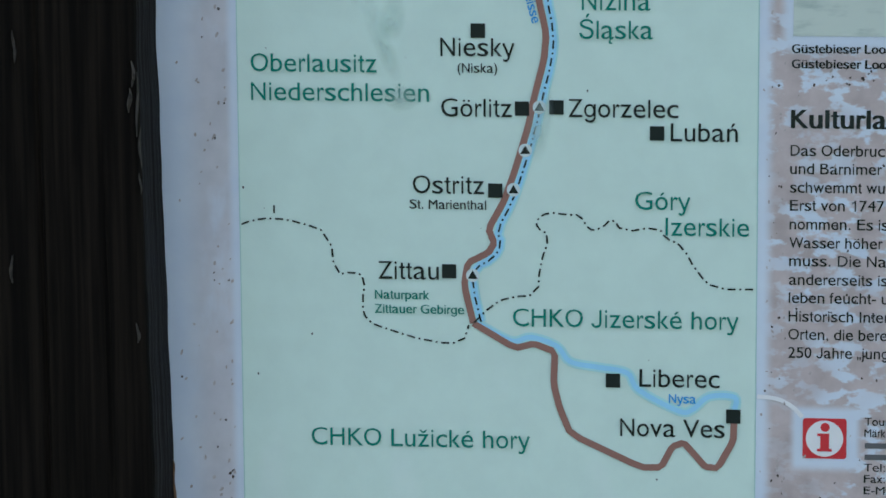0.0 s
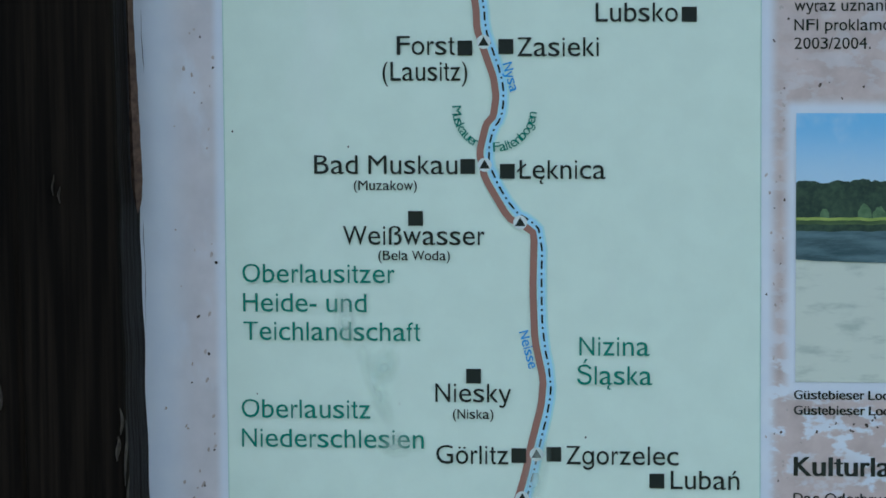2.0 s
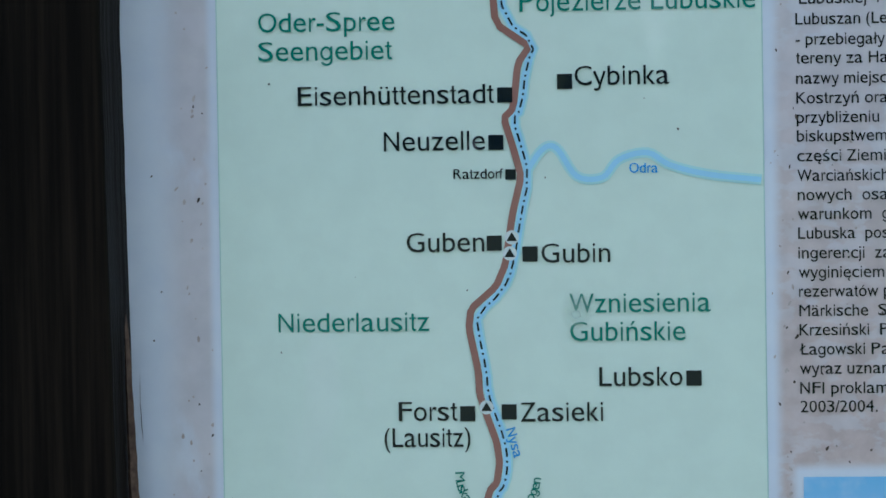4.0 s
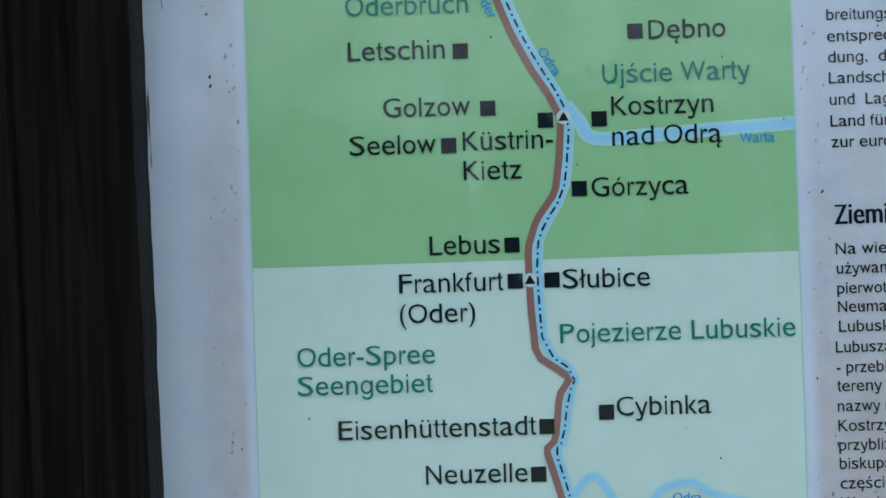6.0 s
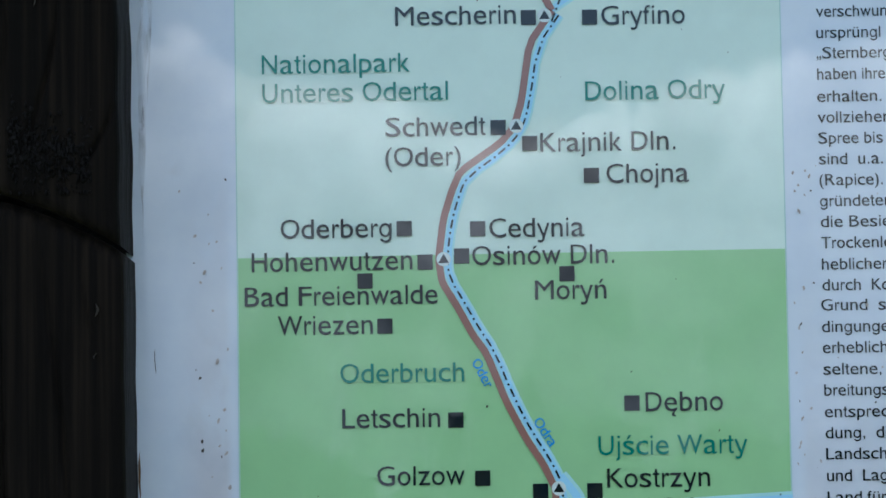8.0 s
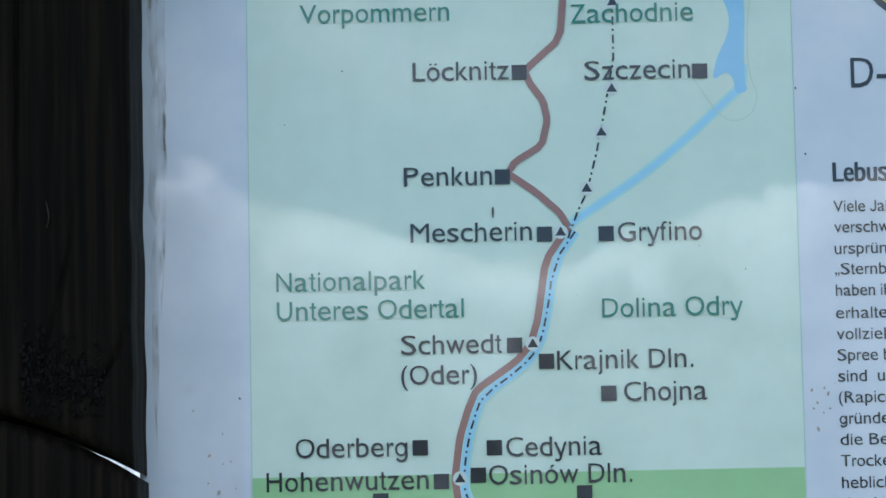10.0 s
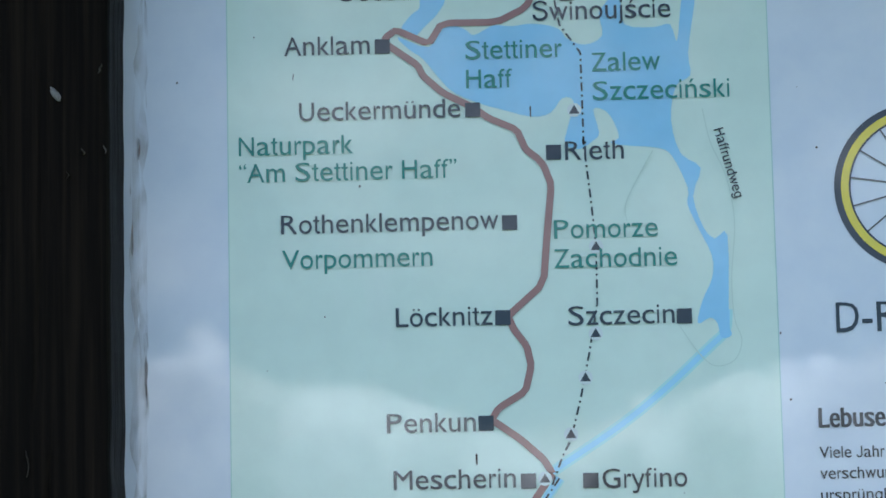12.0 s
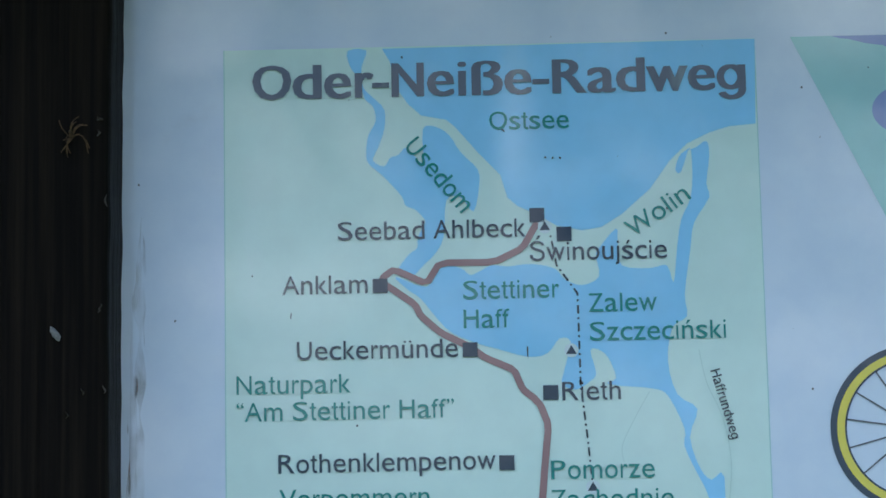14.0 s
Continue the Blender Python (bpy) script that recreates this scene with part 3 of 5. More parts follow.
timber("lower_timber", -0.215, lambda z: -0.0485 + 0.0125 * min(1, max(0, (1.62 - z) / 0.75)) ** 1.2, lambda u: 0.0, lambda u: joint(u) - 0.0016, -0.052, 0.06,
       (((-0.093, 1.25), (-0.090, 0.80), 0.001, 0.0012, 0.004), ((-0.0865, 1.685), (-0.0715, 1.52), 0.002, 0.0011, 0.003), ((-0.0675, 1.675), (-0.062, 1.64), 0.0, 0.001, 0.002),
        ((-0.107, 1.70), (-0.1, 1.25), 0.001, 0.0012, 0.004), ((-0.06, 1.1), (-0.058, 0.8), 0.001, 0.001, 0.002)), 2.0, post)
timber("upper_timber", -0.215, lambda z: -0.0497 + 0.0006 * math.sin(z * 9), lambda u: joint(u) + 0.0014, lambda u: 2.271, -0.058, 0.06,
       (((-0.0775, 1.815), (-0.0945, 1.735), 0.004, 0.001, 0.003), ((-0.0520, 1.757), (-0.068, 1.727), 0.002, 0.001, 0.003), ((-0.1042, 2.24), (-0.1022, 1.75), 0.0005, 0.0012, 0.005),
        ((-0.082, 1.99), (-0.085, 1.83), 0.001, 0.0008, 0.002)), 7.0, post)


def splinter(x, z, length, wide, y):
    bm = bmesh.new()
    n, ring = 7, []
    for i in range(n):
        k = i / (n - 1)
        w = wide * math.sin(math.pi * (0.08 + 0.86 * k)) * random.uniform(0.7, 1.2)
        cx = x + 0.0006 * math.sin(k * 5 + z * 90)
        ring.append([bm.verts.new(p) for p in ((cx - w, y + 0.0008, z + length * (k - 0.5)), (cx, y - 0.0008, z + length * (k - 0.5)), (cx + w, y + 0.0008, z + length * (k - 0.5)))])
    for a, b in zip(ring, ring[1:]):
        bm.faces.new((a[0], a[1], b[1], b[0]))
        bm.faces.new((a[1], a[2], b[2], b[1]))
    part("splinter", bm, SPLINTER, post, "pale torn splinter of bare wood")


for x, z, length, wide in ((-0.1013, 1.119, 0.016, 0.0009), (-0.0405, 1.091, 0.032, 0.0007), (-0.0393, 1.070, 0.020, 0.0006), (-0.0428, 0.977, 0.010, 0.0009), (-0.1055, 1.008, 0.014, 0.0008)):
    splinter(x, z, length, wide, -0.0535)
for x, z, length, wide in ((-0.0512, 2.046, 0.006, 0.0005), (-0.0538, 1.995, 0.003, 0.0005), (-0.088, 1.81, 0.012, 0.0004), (-0.062, 1.955, 0.003, 0.0005)):
    splinter(x, z, length, wide, -0.0595)


for x, z, length, wide in ((-0.0425, 1.106, 0.013, 0.0009), (-0.0443, 1.093, 0.012, 0.0012), (-0.0398, 1.052, 0.010, 0.0005), (-0.0735, 1.219, 0.010, 0.0004), (-0.0705, 1.2146, 0.008, 0.0005), (-0.0608, 1.663, 0.006, 0.0006), (-0.0617, 1.642, 0.003, 0.0004)):
    splinter(x, z, length, wide, -0.0535)
for x, z, length, wide in ((-0.0547, 2.086, 0.002, 0.0016), (-0.0550, 2.079, 0.003, 0.0007), (-0.0542, 1.993, 0.002, 0.0004), (-0.0519, 1.956, 0.004, 0.0005), (-0.0692, 1.944, 0.003, 0.0004)):
    splinter(x, z, length, wide, -0.0595)


def bark_sliver():
    """A long brown sliver of the timber's edge that hangs down over the margin of the board, pointed at its foot."""
    bm, n, rings = bmesh.new(), 40, []
    for i in range(n + 1):
        k = i / n
        z = 1.203 + 0.128 * k
        w = 0.0029 * min(1.0, (k / 0.12) ** 0.6) * (1 - k) ** 0.45 + 0.0001
        x = -0.0388 - 0.0036 * k + 0.0002 * noise.noise((z * 150, 2.0, 0.0))
        rings.append([bm.verts.new(p) for p in ((x - w, -0.0215, z), (x - 0.3 * w, -0.0235, z), (x + w * (1 + 0.15 * noise.noise((z * 260, 7.0, 0.0))), -0.0215, z), (x, -0.0200, z))])
    for a, b in zip(rings, rings[1:]):
        for i in range(4):
            bm.faces.new((a[i], a[(i + 1) % 4], b[(i + 1) % 4], b[i]))
    bm.faces.new(rings[0])
    bm.faces.new(rings[-1][::-1])
    bmesh.ops.recalc_face_normals(bm, faces=bm.faces[:])
    part("sliver", bm, SLIVER_WOOD, post, "long pointed sliver of bare brown wood")


bark_sliver()


def resin_patch(x0, x1, z0, z1, y):
    """A ragged black patch of resin over the joint, with a crust of small shiny beads."""
    r = random.Random(11)
    bm = bmesh.new()
    for _ in range(560):
        k = r.random()
        x = x0 + (x1 - x0) * k
        z = z0 + (z1 - z0) * min(1, max(0, r.gauss(0.5 - 0.22 * k, 0.20)))
        size = r.uniform(0.0003, 0.0011)
        m = pose(x, y, z, 0, 0, r.uniform(0, 90)) @ Matrix.Diagonal((size * r.uniform(0.7, 1.5), 0.0003, size * r.uniform(0.8, 2.2), 1))
        bmesh.ops.create_icosphere(bm, subdivisions=1, radius=1, matrix=m)
    for f in bm.faces:
        f.smooth = True
    part("resin_patch", bm, RESIN, post, "black crusted patch of resin")


resin_patch(-0.1005, -0.062, 1.717, 1.762, -0.0585)


def straw_wisp(x, z, y):
    """A tuft of thin dry stalks caught on the timber."""
    curve = bpy.data.curves.new("stalks", "CURVE")
    curve.dimensions, curve.bevel_depth, curve.bevel_resolution = "3D", 0.00028, 1
    for i in range(15):
        s = curve.splines.new("POLY")
        s.points.add(5)
        a, r, bend = radians(20 + i * 17 + random.uniform(-25, 25)), random.uniform(0.003, 0.0095), random.uniform(-1.6, 1.6)
        for k, p in enumerate(s.points):
            t = k / 5
            p.co = (x + r * t * math.cos(a + t * bend), y - 0.002 - 0.004 * math.sin(math.pi * t), z + r * t * math.sin(a + t * bend) * 1.35, 1)
    ob = bpy.data.objects.new("stalks", curve)
    scene.collection.objects.link(ob)
    bpy.context.view_layer.update()
    mesh = bpy.data.meshes.new_from_object(ob.evaluated_get(bpy.context.evaluated_depsgraph_get()))
    bpy.data.objects.remove(ob)
    tagged(link_mesh("straw_wisp", mesh, STRAW), "small tuft of dry brown straw caught on the post", "straw")


straw_wisp(-0.0672, 2.0765, -0.0575)
bm = bmesh.new()
bmesh.ops.create_icosphere(bm, subdivisions=3, radius=1)
for v in bm.verts:
    v.co *= 1 + 0.45 * noise.noise(v.co * 2.5)
    v.co = Vector((-0.0747 + v.co.x * 0.0017 - v.co.z * 0.0016, -0.0592 + v.co.y * 0.0014, 1.9826 + v.co.z * 0.0032))
tagged(part("cocoon", bm, FLUFF), "small pale grey cocoon stuck to the dark post", "cocoon")

# a plain dark board added over the panel, out of view, only to shade its top
canopy = tagged(part("added_shade_board", slab(-0.30, 0.80, -0.30, 0.07, 2.272, 2.297, 0.003), POST_WOOD), "added dark stained board above the panel, out of view, shading its top", "canopy")

# ---- the information board ----
board = tagged(new("information_board"), "large weathered white information board with a printed cycle route map", "sign board")
board.location = (0.34, 0, 0.72)
part("panel", slab(-0.053, 0.74, 0.0, 0.012, 0.72, 2.262, 0.0015), PANEL, board, "weathered white laminated panel with brown film and dirt")
Y_MAP, Y_BAND, Y_WATER, Y_HALO, Y_RIVER, Y_ROUTE, Y_MARK, Y_TEXT = (-0.00012 * k for k in range(1, 9))
MAP_TOP, MAP_FOOT, MAP_WIDE = 2.1354, 0.868, 0.26
map_print = part("map_print", flat(box_outline(0, MAP_FOOT, MAP_WIDE, MAP_TOP), Y_MAP), MAP_GREEN, board, "tall pale green printed route map")
part("map_band", flat(box_outline(0.0004, 1.5121, MAP_WIDE - 0.0004, 1.6907), Y_BAND), MAP_BAND, map_print, "deeper green middle band of the map")
for x in (0.0, MAP_WIDE):
    part("map_edge", flat(box_outline(x - 0.00025, MAP_FOOT, x + 0.00025, MAP_TOP), Y_BAND - 0.00003), EDGE_GREEN, map_print)

# water, rivers, routes and borders of the map
route_south = [(0.2493, 0.9259), (0.2491, 0.9157), (0.2413, 0.9015), (0.2351, 0.9020), (0.2294, 0.9086), (0.2242, 0.9143), (0.2185, 0.9121), (0.2129, 0.9012), (0.2029, 0.9010), (0.1672, 0.9175), (0.1615, 0.9314), (0.1587, 0.9430), (0.1593, 0.9599), (0.1487, 0.9638), (0.1393, 0.9613), (0.1182, 0.9737)]
route_border = [(0.1182, 0.9737), (0.1137, 0.9930), (0.1155, 1.0046), (0.1261, 1.0100), (0.1289, 1.0149), (0.1261, 1.0221), (0.1341, 1.0366), (0.1396, 1.0524), (0.1461, 1.0738), (0.1493, 1.0894), (0.1541, 1.1078), (0.1552, 1.1205), (0.1511, 1.1397), (0.1503, 1.1647), (0.1511, 1.1917), (0.1467, 1.1951), (0.1385, 1.1992), (0.1272, 1.2185), (0.1246, 1.2309), (0.1280, 1.2446), (0.1315, 1.2483), (0.1329, 1.2578), (0.1317, 1.2673), (0.1269, 1.2809), (0.1238, 1.2905), (0.1234, 1.3013), (0.1192, 1.3217), (0.1202, 1.3311), (0.1325, 1.3418), (0.1372, 1.3526), (0.1406, 1.3753), (0.1452, 1.3940), (0.1416, 1.4074), (0.1373, 1.4217), (0.1419, 1.4262), (0.1444, 1.4475), (0.1499, 1.4555), (0.1340, 1.4665), (0.1322, 1.4906), (0.1316, 1.5170), (0.1359, 1.5304), (0.1455, 1.5436), (0.1479, 1.5596), (0.1493, 1.5784), (0.1436, 1.5906), (0.1357, 1.6028), (0.1266, 1.6204), (0.1176, 1.6434), (0.1110, 1.6529), (0.1045, 1.6652), (0.0970, 1.6778), (0.0956, 1.6886), (0.0981, 1.7074), (0.1023, 1.7208), (0.1065, 1.7302), (0.1256, 1.7433), (0.1325, 1.7512), (0.1362, 1.7634), (0.1404, 1.7909), (0.1515, 1.8068)]
route_north = [(0.1515, 1.8068), (0.1476, 1.8136), (0.1372, 1.8232), (0.1235, 1.8330), (0.1268, 1.8383), (0.1398, 1.8461), (0.1428, 1.8582), (0.1409, 1.8677), (0.1349, 1.8760), (0.1324, 1.8824), (0.1496, 1.8975), (0.1521, 1.9234), (0.1545, 1.9453), (0.1510, 1.9550), (0.1479, 1.9586), (0.1426, 1.9629), (0.1387, 1.9726), (0.1253, 1.9785), (0.1178, 1.9842), (0.1038, 1.9914), (0.0944, 2.0000), (0.0918, 2.0056), (0.0797, 2.0143), (0.0756, 2.0172), (0.0770, 2.0199), (0.0817, 2.0232), (0.0974, 2.0158), (0.1039, 2.0260), (0.1304, 2.0257), (0.1442, 2.0324), (0.1514, 2.0449)]
river_source = [(0.1202, 0.9737), (0.1373, 0.9650), (0.1473, 0.9670), (0.1601, 0.9628), (0.1672, 0.9548), (0.1815, 0.9522), (0.1957, 0.9496), (0.2014, 0.9410), (0.2213, 0.9306), (0.2284, 0.9313), (0.2368, 0.9382), (0.2495, 0.9382), (0.2496, 0.9318)]
river_oder_east = [(0.1463, 1.3934), (0.1531, 1.4040), (0.1586, 1.4082), (0.1634, 1.4057), (0.1717, 1.3936), (0.1838, 1.3929), (0.1919, 1.4013), (0.2053, 1.4043), (0.2159, 1.3983), (0.2344, 1.3935), (0.2588, 1.3907)]
river_warta = [(0.1515, 1.5851), (0.1581, 1.5769), (0.1646, 1.5687), (0.1887, 1.5691), (0.2235, 1.5710), (0.2604, 1.5728)]
river_oder_north = [(0.1501, 1.8054), (0.1542, 1.8094), (0.1840, 1.8288), (0.2058, 1.8458), (0.2277, 1.8656), (0.2348, 1.8727), (0.2362, 1.8830)]
border_west = [(0.0009, 1.0226), (0.0058, 1.0247), (0.0160, 1.0263), (0.0303, 1.0244), (0.0461, 1.0186), (0.0481, 0.9972), (0.0573, 0.9994), (0.0639, 0.9966), (0.0615, 0.9820), (0.0642, 0.9739), (0.0728, 0.9705), (0.0958, 0.9637), (0.1130, 0.9631), (0.1159, 0.9728)]
border_east = [(0.1188, 0.9743), (0.1274, 0.9831), (0.1360, 0.9876), (0.1510, 0.9885), (0.1516, 1.0038), (0.1573, 1.0197), (0.1503, 1.0224), (0.1503, 1.0282), (0.1574, 1.0311), (0.1644, 1.0298), (0.1729, 1.0299), (0.1757, 1.0220), (0.1828, 1.0229), (0.1884, 1.0293), (0.1927, 1.0211), (0.2110, 1.0248), (0.2152, 1.0177), (0.2222, 1.0163), (0.2308, 1.0007), (0.2392, 0.9931), (0.2583, 0.9934)]
border_north = [(0.1513, 1.8014), (0.1564, 1.8147), (0.1606, 1.8227), (0.1656, 1.8414), (0.1702, 1.8629), (0.1748, 1.8873), (0.1750, 1.9146), (0.1730, 1.9393), (0.1702, 1.9669), (0.1705, 1.9622), (0.1701, 2.0094), (0.1604, 2.0236), (0.1580, 2.0377), (0.1557, 2.0420)]
path_haff = [(0.2033, 1.9605), (0.1962, 1.9483), (0.1896, 1.9348), (0.1901, 1.9265)]
path_east = [(0.2276, 1.9806), (0.2309, 1.9639), (0.2378, 1.9472), (0.2411, 1.9251), (0.2388, 1.8979), (0.2395, 1.8788), (0.2426, 1.8679), (0.2388, 1.8585), (0.2294, 1.8561), (0.2216, 1.8630), (0.2127, 1.8768)]
sea = [(0.0776, 2.1345), (0.0814, 2.1278), (0.0840, 2.1148), (0.0899, 2.1060), (0.0962, 2.1001), (0.1085, 2.0976), (0.1126, 2.0940), (0.1234, 2.0810), (0.1341, 2.0693), (0.1374, 2.0579), (0.1420, 2.0536), (0.1515, 2.0491), (0.1609, 2.0433), (0.1732, 2.0407), (0.1828, 2.0422), (0.1925, 2.0482), (0.2066, 2.0605), (0.2167, 2.0745), (0.2252, 2.0828), (0.2364, 2.0882), (0.2461, 2.0911), (0.2591, 2.0922), (0.2602, 2.1352)]
channel = [(0.0607, 2.1337), (0.0699, 2.1338), (0.0675, 2.1252), (0.0682, 2.1151), (0.0734, 2.1093), (0.0783, 2.1034), (0.0781, 2.0934), (0.0747, 2.0835), (0.0724, 2.0779), (0.0778, 2.0749), (0.0807, 2.0791), (0.0848, 2.0805), (0.0890, 2.0841), (0.0966, 2.0759), (0.0969, 2.0930), (0.1030, 2.0943), (0.1098, 2.0898), (0.1151, 2.0812), (0.1232, 2.0724), (0.1238, 2.0639), (0.1208, 2.0513), (0.1147, 2.0585), (0.1078, 2.0572), (0.1061, 2.0389), (0.1018, 2.0306), (0.0968, 2.0257), (0.0901, 2.0196), (0.0839, 2.0231), (0.0895, 2.0309), (0.0931, 2.0336), (0.0937, 2.0392), (0.0972, 2.0462), (0.0961, 2.0490), (0.0926, 2.0528), (0.0880, 2.0549), (0.0864, 2.0591), (0.0818, 2.0649), (0.0764, 2.0707), (0.0702, 2.0765), (0.0691, 2.0822), (0.0704, 2.0908), (0.0740, 2.0978), (0.0728, 2.1050), (0.0687, 2.1094), (0.0661, 2.1195), (0.0620, 2.1254)]
lagoon = [(0.0825, 2.0198), (0.0974, 2.0144), (0.1050, 2.0243), (0.1140, 2.0233), (0.1185, 2.0198), (0.1235, 2.0217), (0.1290, 2.0243), (0.1372, 2.0236), (0.1454, 2.0245), (0.1536, 2.0238), (0.1603, 2.0214), (0.1643, 2.0165), (0.1724, 2.0135), (0.1807, 2.0176), (0.1796, 2.0274), (0.1811, 2.0316), (0.1896, 2.0412), (0.1902, 2.0342), (0.1918, 2.0229), (0.2054, 2.0212), (0.2136, 2.0224), (0.2166, 2.0139), (0.2188, 2.0307), (0.2212, 2.0447), (0.2262, 2.0558), (0.2275, 2.0700), (0.2265, 2.0808), (0.2220, 2.0687), (0.2193, 2.0702), (0.2223, 2.0780), (0.2292, 2.0807), (0.2348, 2.0840), (0.2360, 2.0769), (0.2341, 2.0627), (0.2352, 2.0556), (0.2274, 2.0431), (0.2253, 2.0305), (0.2218, 2.0082), (0.2225, 1.9971), (0.2153, 1.9917), (0.2126, 1.9751)]
lagoon_shore = [(0.2167, 1.9588), (0.2259, 1.9516), (0.2219, 1.9380), (0.2263, 1.9228), (0.2314, 1.9172), (0.2376, 1.9184), (0.2368, 1.8789), (0.2379, 1.8707), (0.2330, 1.8695), (0.2314, 1.8763), (0.2280, 1.8791), (0.2221, 1.8766), (0.2246, 1.8874), (0.2295, 1.8981), (0.2298, 1.9090), (0.2236, 1.9229), (0.2191, 1.9339), (0.2194, 1.9422), (0.2126, 1.9575), (0.2060, 1.9618), (0.1885, 1.9637), (0.1832, 1.9653), (0.1874, 1.9674), (0.1849, 1.9757), (0.1810, 1.9808), (0.1756, 1.9815), (0.1780, 1.9703), (0.1752, 1.9663), (0.1683, 1.9623), (0.1616, 1.9652), (0.1632, 1.9734), (0.1662, 1.9858), (0.1608, 1.9874), (0.1552, 1.9805), (0.1457, 1.9788), (0.1308, 1.9830), (0.1227, 1.9854), (0.1093, 1.9913), (0.1012, 1.9998), (0.0946, 2.0084), (0.0878, 2.0135)]
for name, outline in (("sea", sea), ("channel", channel), ("lagoon", lagoon + lagoon_shore)):
    part("shore", flat(smooth([(min(x, MAP_WIDE), z) for x, z in outline], 3, True), Y_BAND), SHORE, map_print) if name != "sea" else None
    part("water_area", flat(outline if name == "sea" else smooth(outline, 3, True), Y_WATER), WATER, map_print, "blue printed sea and lagoon")
border_river = soften(rising(beside(route_border, 0.0040)))
for step, (bends, width) in enumerate(((river_source, 0.0026), (border_river, 0.0036), (river_oder_east, 0.0026), (river_warta, 0.0036), (river_oder_north, 0.0027))):
    course = bends if bends is border_river else smooth(bends, 5)
    part("river_edge", ribbon(course, width * (1.5 if bends is border_river else 1.9), Y_BAND - 0.00004 if bends is river_oder_north else Y_HALO - 0.00002 * step), RIVER_HALO, map_print)
    part("river", ribbon(course, width, Y_BAND - 0.00008 if bends is river_oder_north else Y_RIVER - 0.00002 * step), RIVER_BLUE, map_print)
for bends in (route_south, route_border, route_north):
    part("route_line", ribbon(soften(bends, 0.13), 0.0034, Y_ROUTE), ROUTE_BROWN, map_print, "brown cycle route line")
for bends in (path_haff, path_east):
    part("path_line", ribbon(smooth(bends), 0.0005, Y_ROUTE), PATH_GREY, map_print)
for bends in (border_west, border_east, border_north, border_river):
    part("border_line", dashes(bends if bends in (border_north, border_river) else soften(bends), 0.0009, Y_MARK), INK_BLACK, map_print)

# town squares and river crossings
square_mesh = bpy.data.meshes.new("town_mark")
disc_mesh = bpy.data.meshes.new("crossing_disc")
arrow_mesh = bpy.data.meshes.new("crossing_arrow")
for mesh, outline in ((square_mesh, box_outline(-0.0036, -0.0036, 0.0036, 0.0036)), (disc_mesh, disc_outline(0, 0, 0.0034, 20)),
                      (arrow_mesh, [(-0.0026, -0.0018), (0.0026, -0.0018), (0, 0.0026)])):
    bm = flat(outline, 0)
    bm.to_mesh(mesh)
    bm.free()


def town_mark(x, z, size=1.0):
    ob = link_mesh("town_mark", square_mesh, INK_BLACK, map_print)
    ob.location, ob.scale = (x, Y_MARK - 0.00003, z), (size, 1, size)


def crossing_mark(x, z):
    link_mesh("crossing_disc", disc_mesh, DISC_PALE, map_print).location = (x, Y_MARK - 0.00003, z)
    link_mesh("crossing_arrow", arrow_mesh, INK_BLACK, map_print).location = (x, Y_MARK - 0.00007, z)


for x, z in ((0.1212, 1.1219), (0.1431, 1.0831), (0.1602, 1.0839), (0.2102, 1.0714), (0.1296, 1.0416), (0.1061, 1.0002), (0.1886, 0.9456), (0.2490, 0.9283),):
    town_mark(x, z)
for x, z in ((0.1190, 1.2241), (0.1382, 1.2218), (0.0934, 1.1988),):
    town_mark(x, z)
for x, z in ((0.1319, 1.3624), (0.1489, 1.3570), (0.2258, 1.2973), (0.1180, 1.2813), (0.1378, 1.2820),):
    town_mark(x, z)
for x, z in ((0.1665, 1.4386), (0.1380, 1.4327), (0.1334, 1.4102),):
    town_mark(x, z)
for x, z in ((0.0697, 1.6572), (0.1858, 1.6188), (0.1026, 1.6122), (0.1148, 1.5846), (0.0957, 1.5675), (0.1420, 1.5780), (0.1675, 1.5778), (0.1570, 1.5450), (0.1242, 1.5193), (0.1252, 1.5021), (0.1427, 1.5021),):
    town_mark(x, z)
for x, z in ((0.1249, 1.7509), (0.1398, 1.7430), (0.1688, 1.7272), (0.0795, 1.7034), (0.1144, 1.7027), (0.0892, 1.6873), (0.1066, 1.6899), (0.1563, 1.6806), (0.0606, 1.6788),):
    town_mark(x, z)
for x, z in ((0.1560, 1.9610), (0.1342, 1.9274), (0.1299, 1.8816), (0.2158, 1.8802), (0.1208, 1.8314), (0.1402, 1.8035), (0.1694, 1.8031),):
    town_mark(x, z)
for x, z in ((0.1515, 2.0486), (0.1644, 2.0390), (0.0750, 2.0152), (0.1178, 1.9828),):
    town_mark(x, z)
for x, z in ((0.1518, 1.0838), (0.1447, 1.0621), (0.1387, 1.0421), (0.1180, 0.9983), (0.1272, 1.2249), (0.1443, 1.1970), (0.1270, 1.2842), (0.1403, 1.3650), (0.1392, 1.3574), (0.1506, 1.5792), (0.1322, 1.5023), (0.0980, 1.6885), (0.1335, 1.7515), (0.1479, 1.8044), (0.1607, 1.8251), (0.1683, 1.8519), (0.1737, 1.8729), (0.1750, 1.9148), (0.1664, 1.9814), (0.1552, 2.0428),):
    crossing_mark(x, z)
town_mark(0.1401, 1.3949, 0.68)

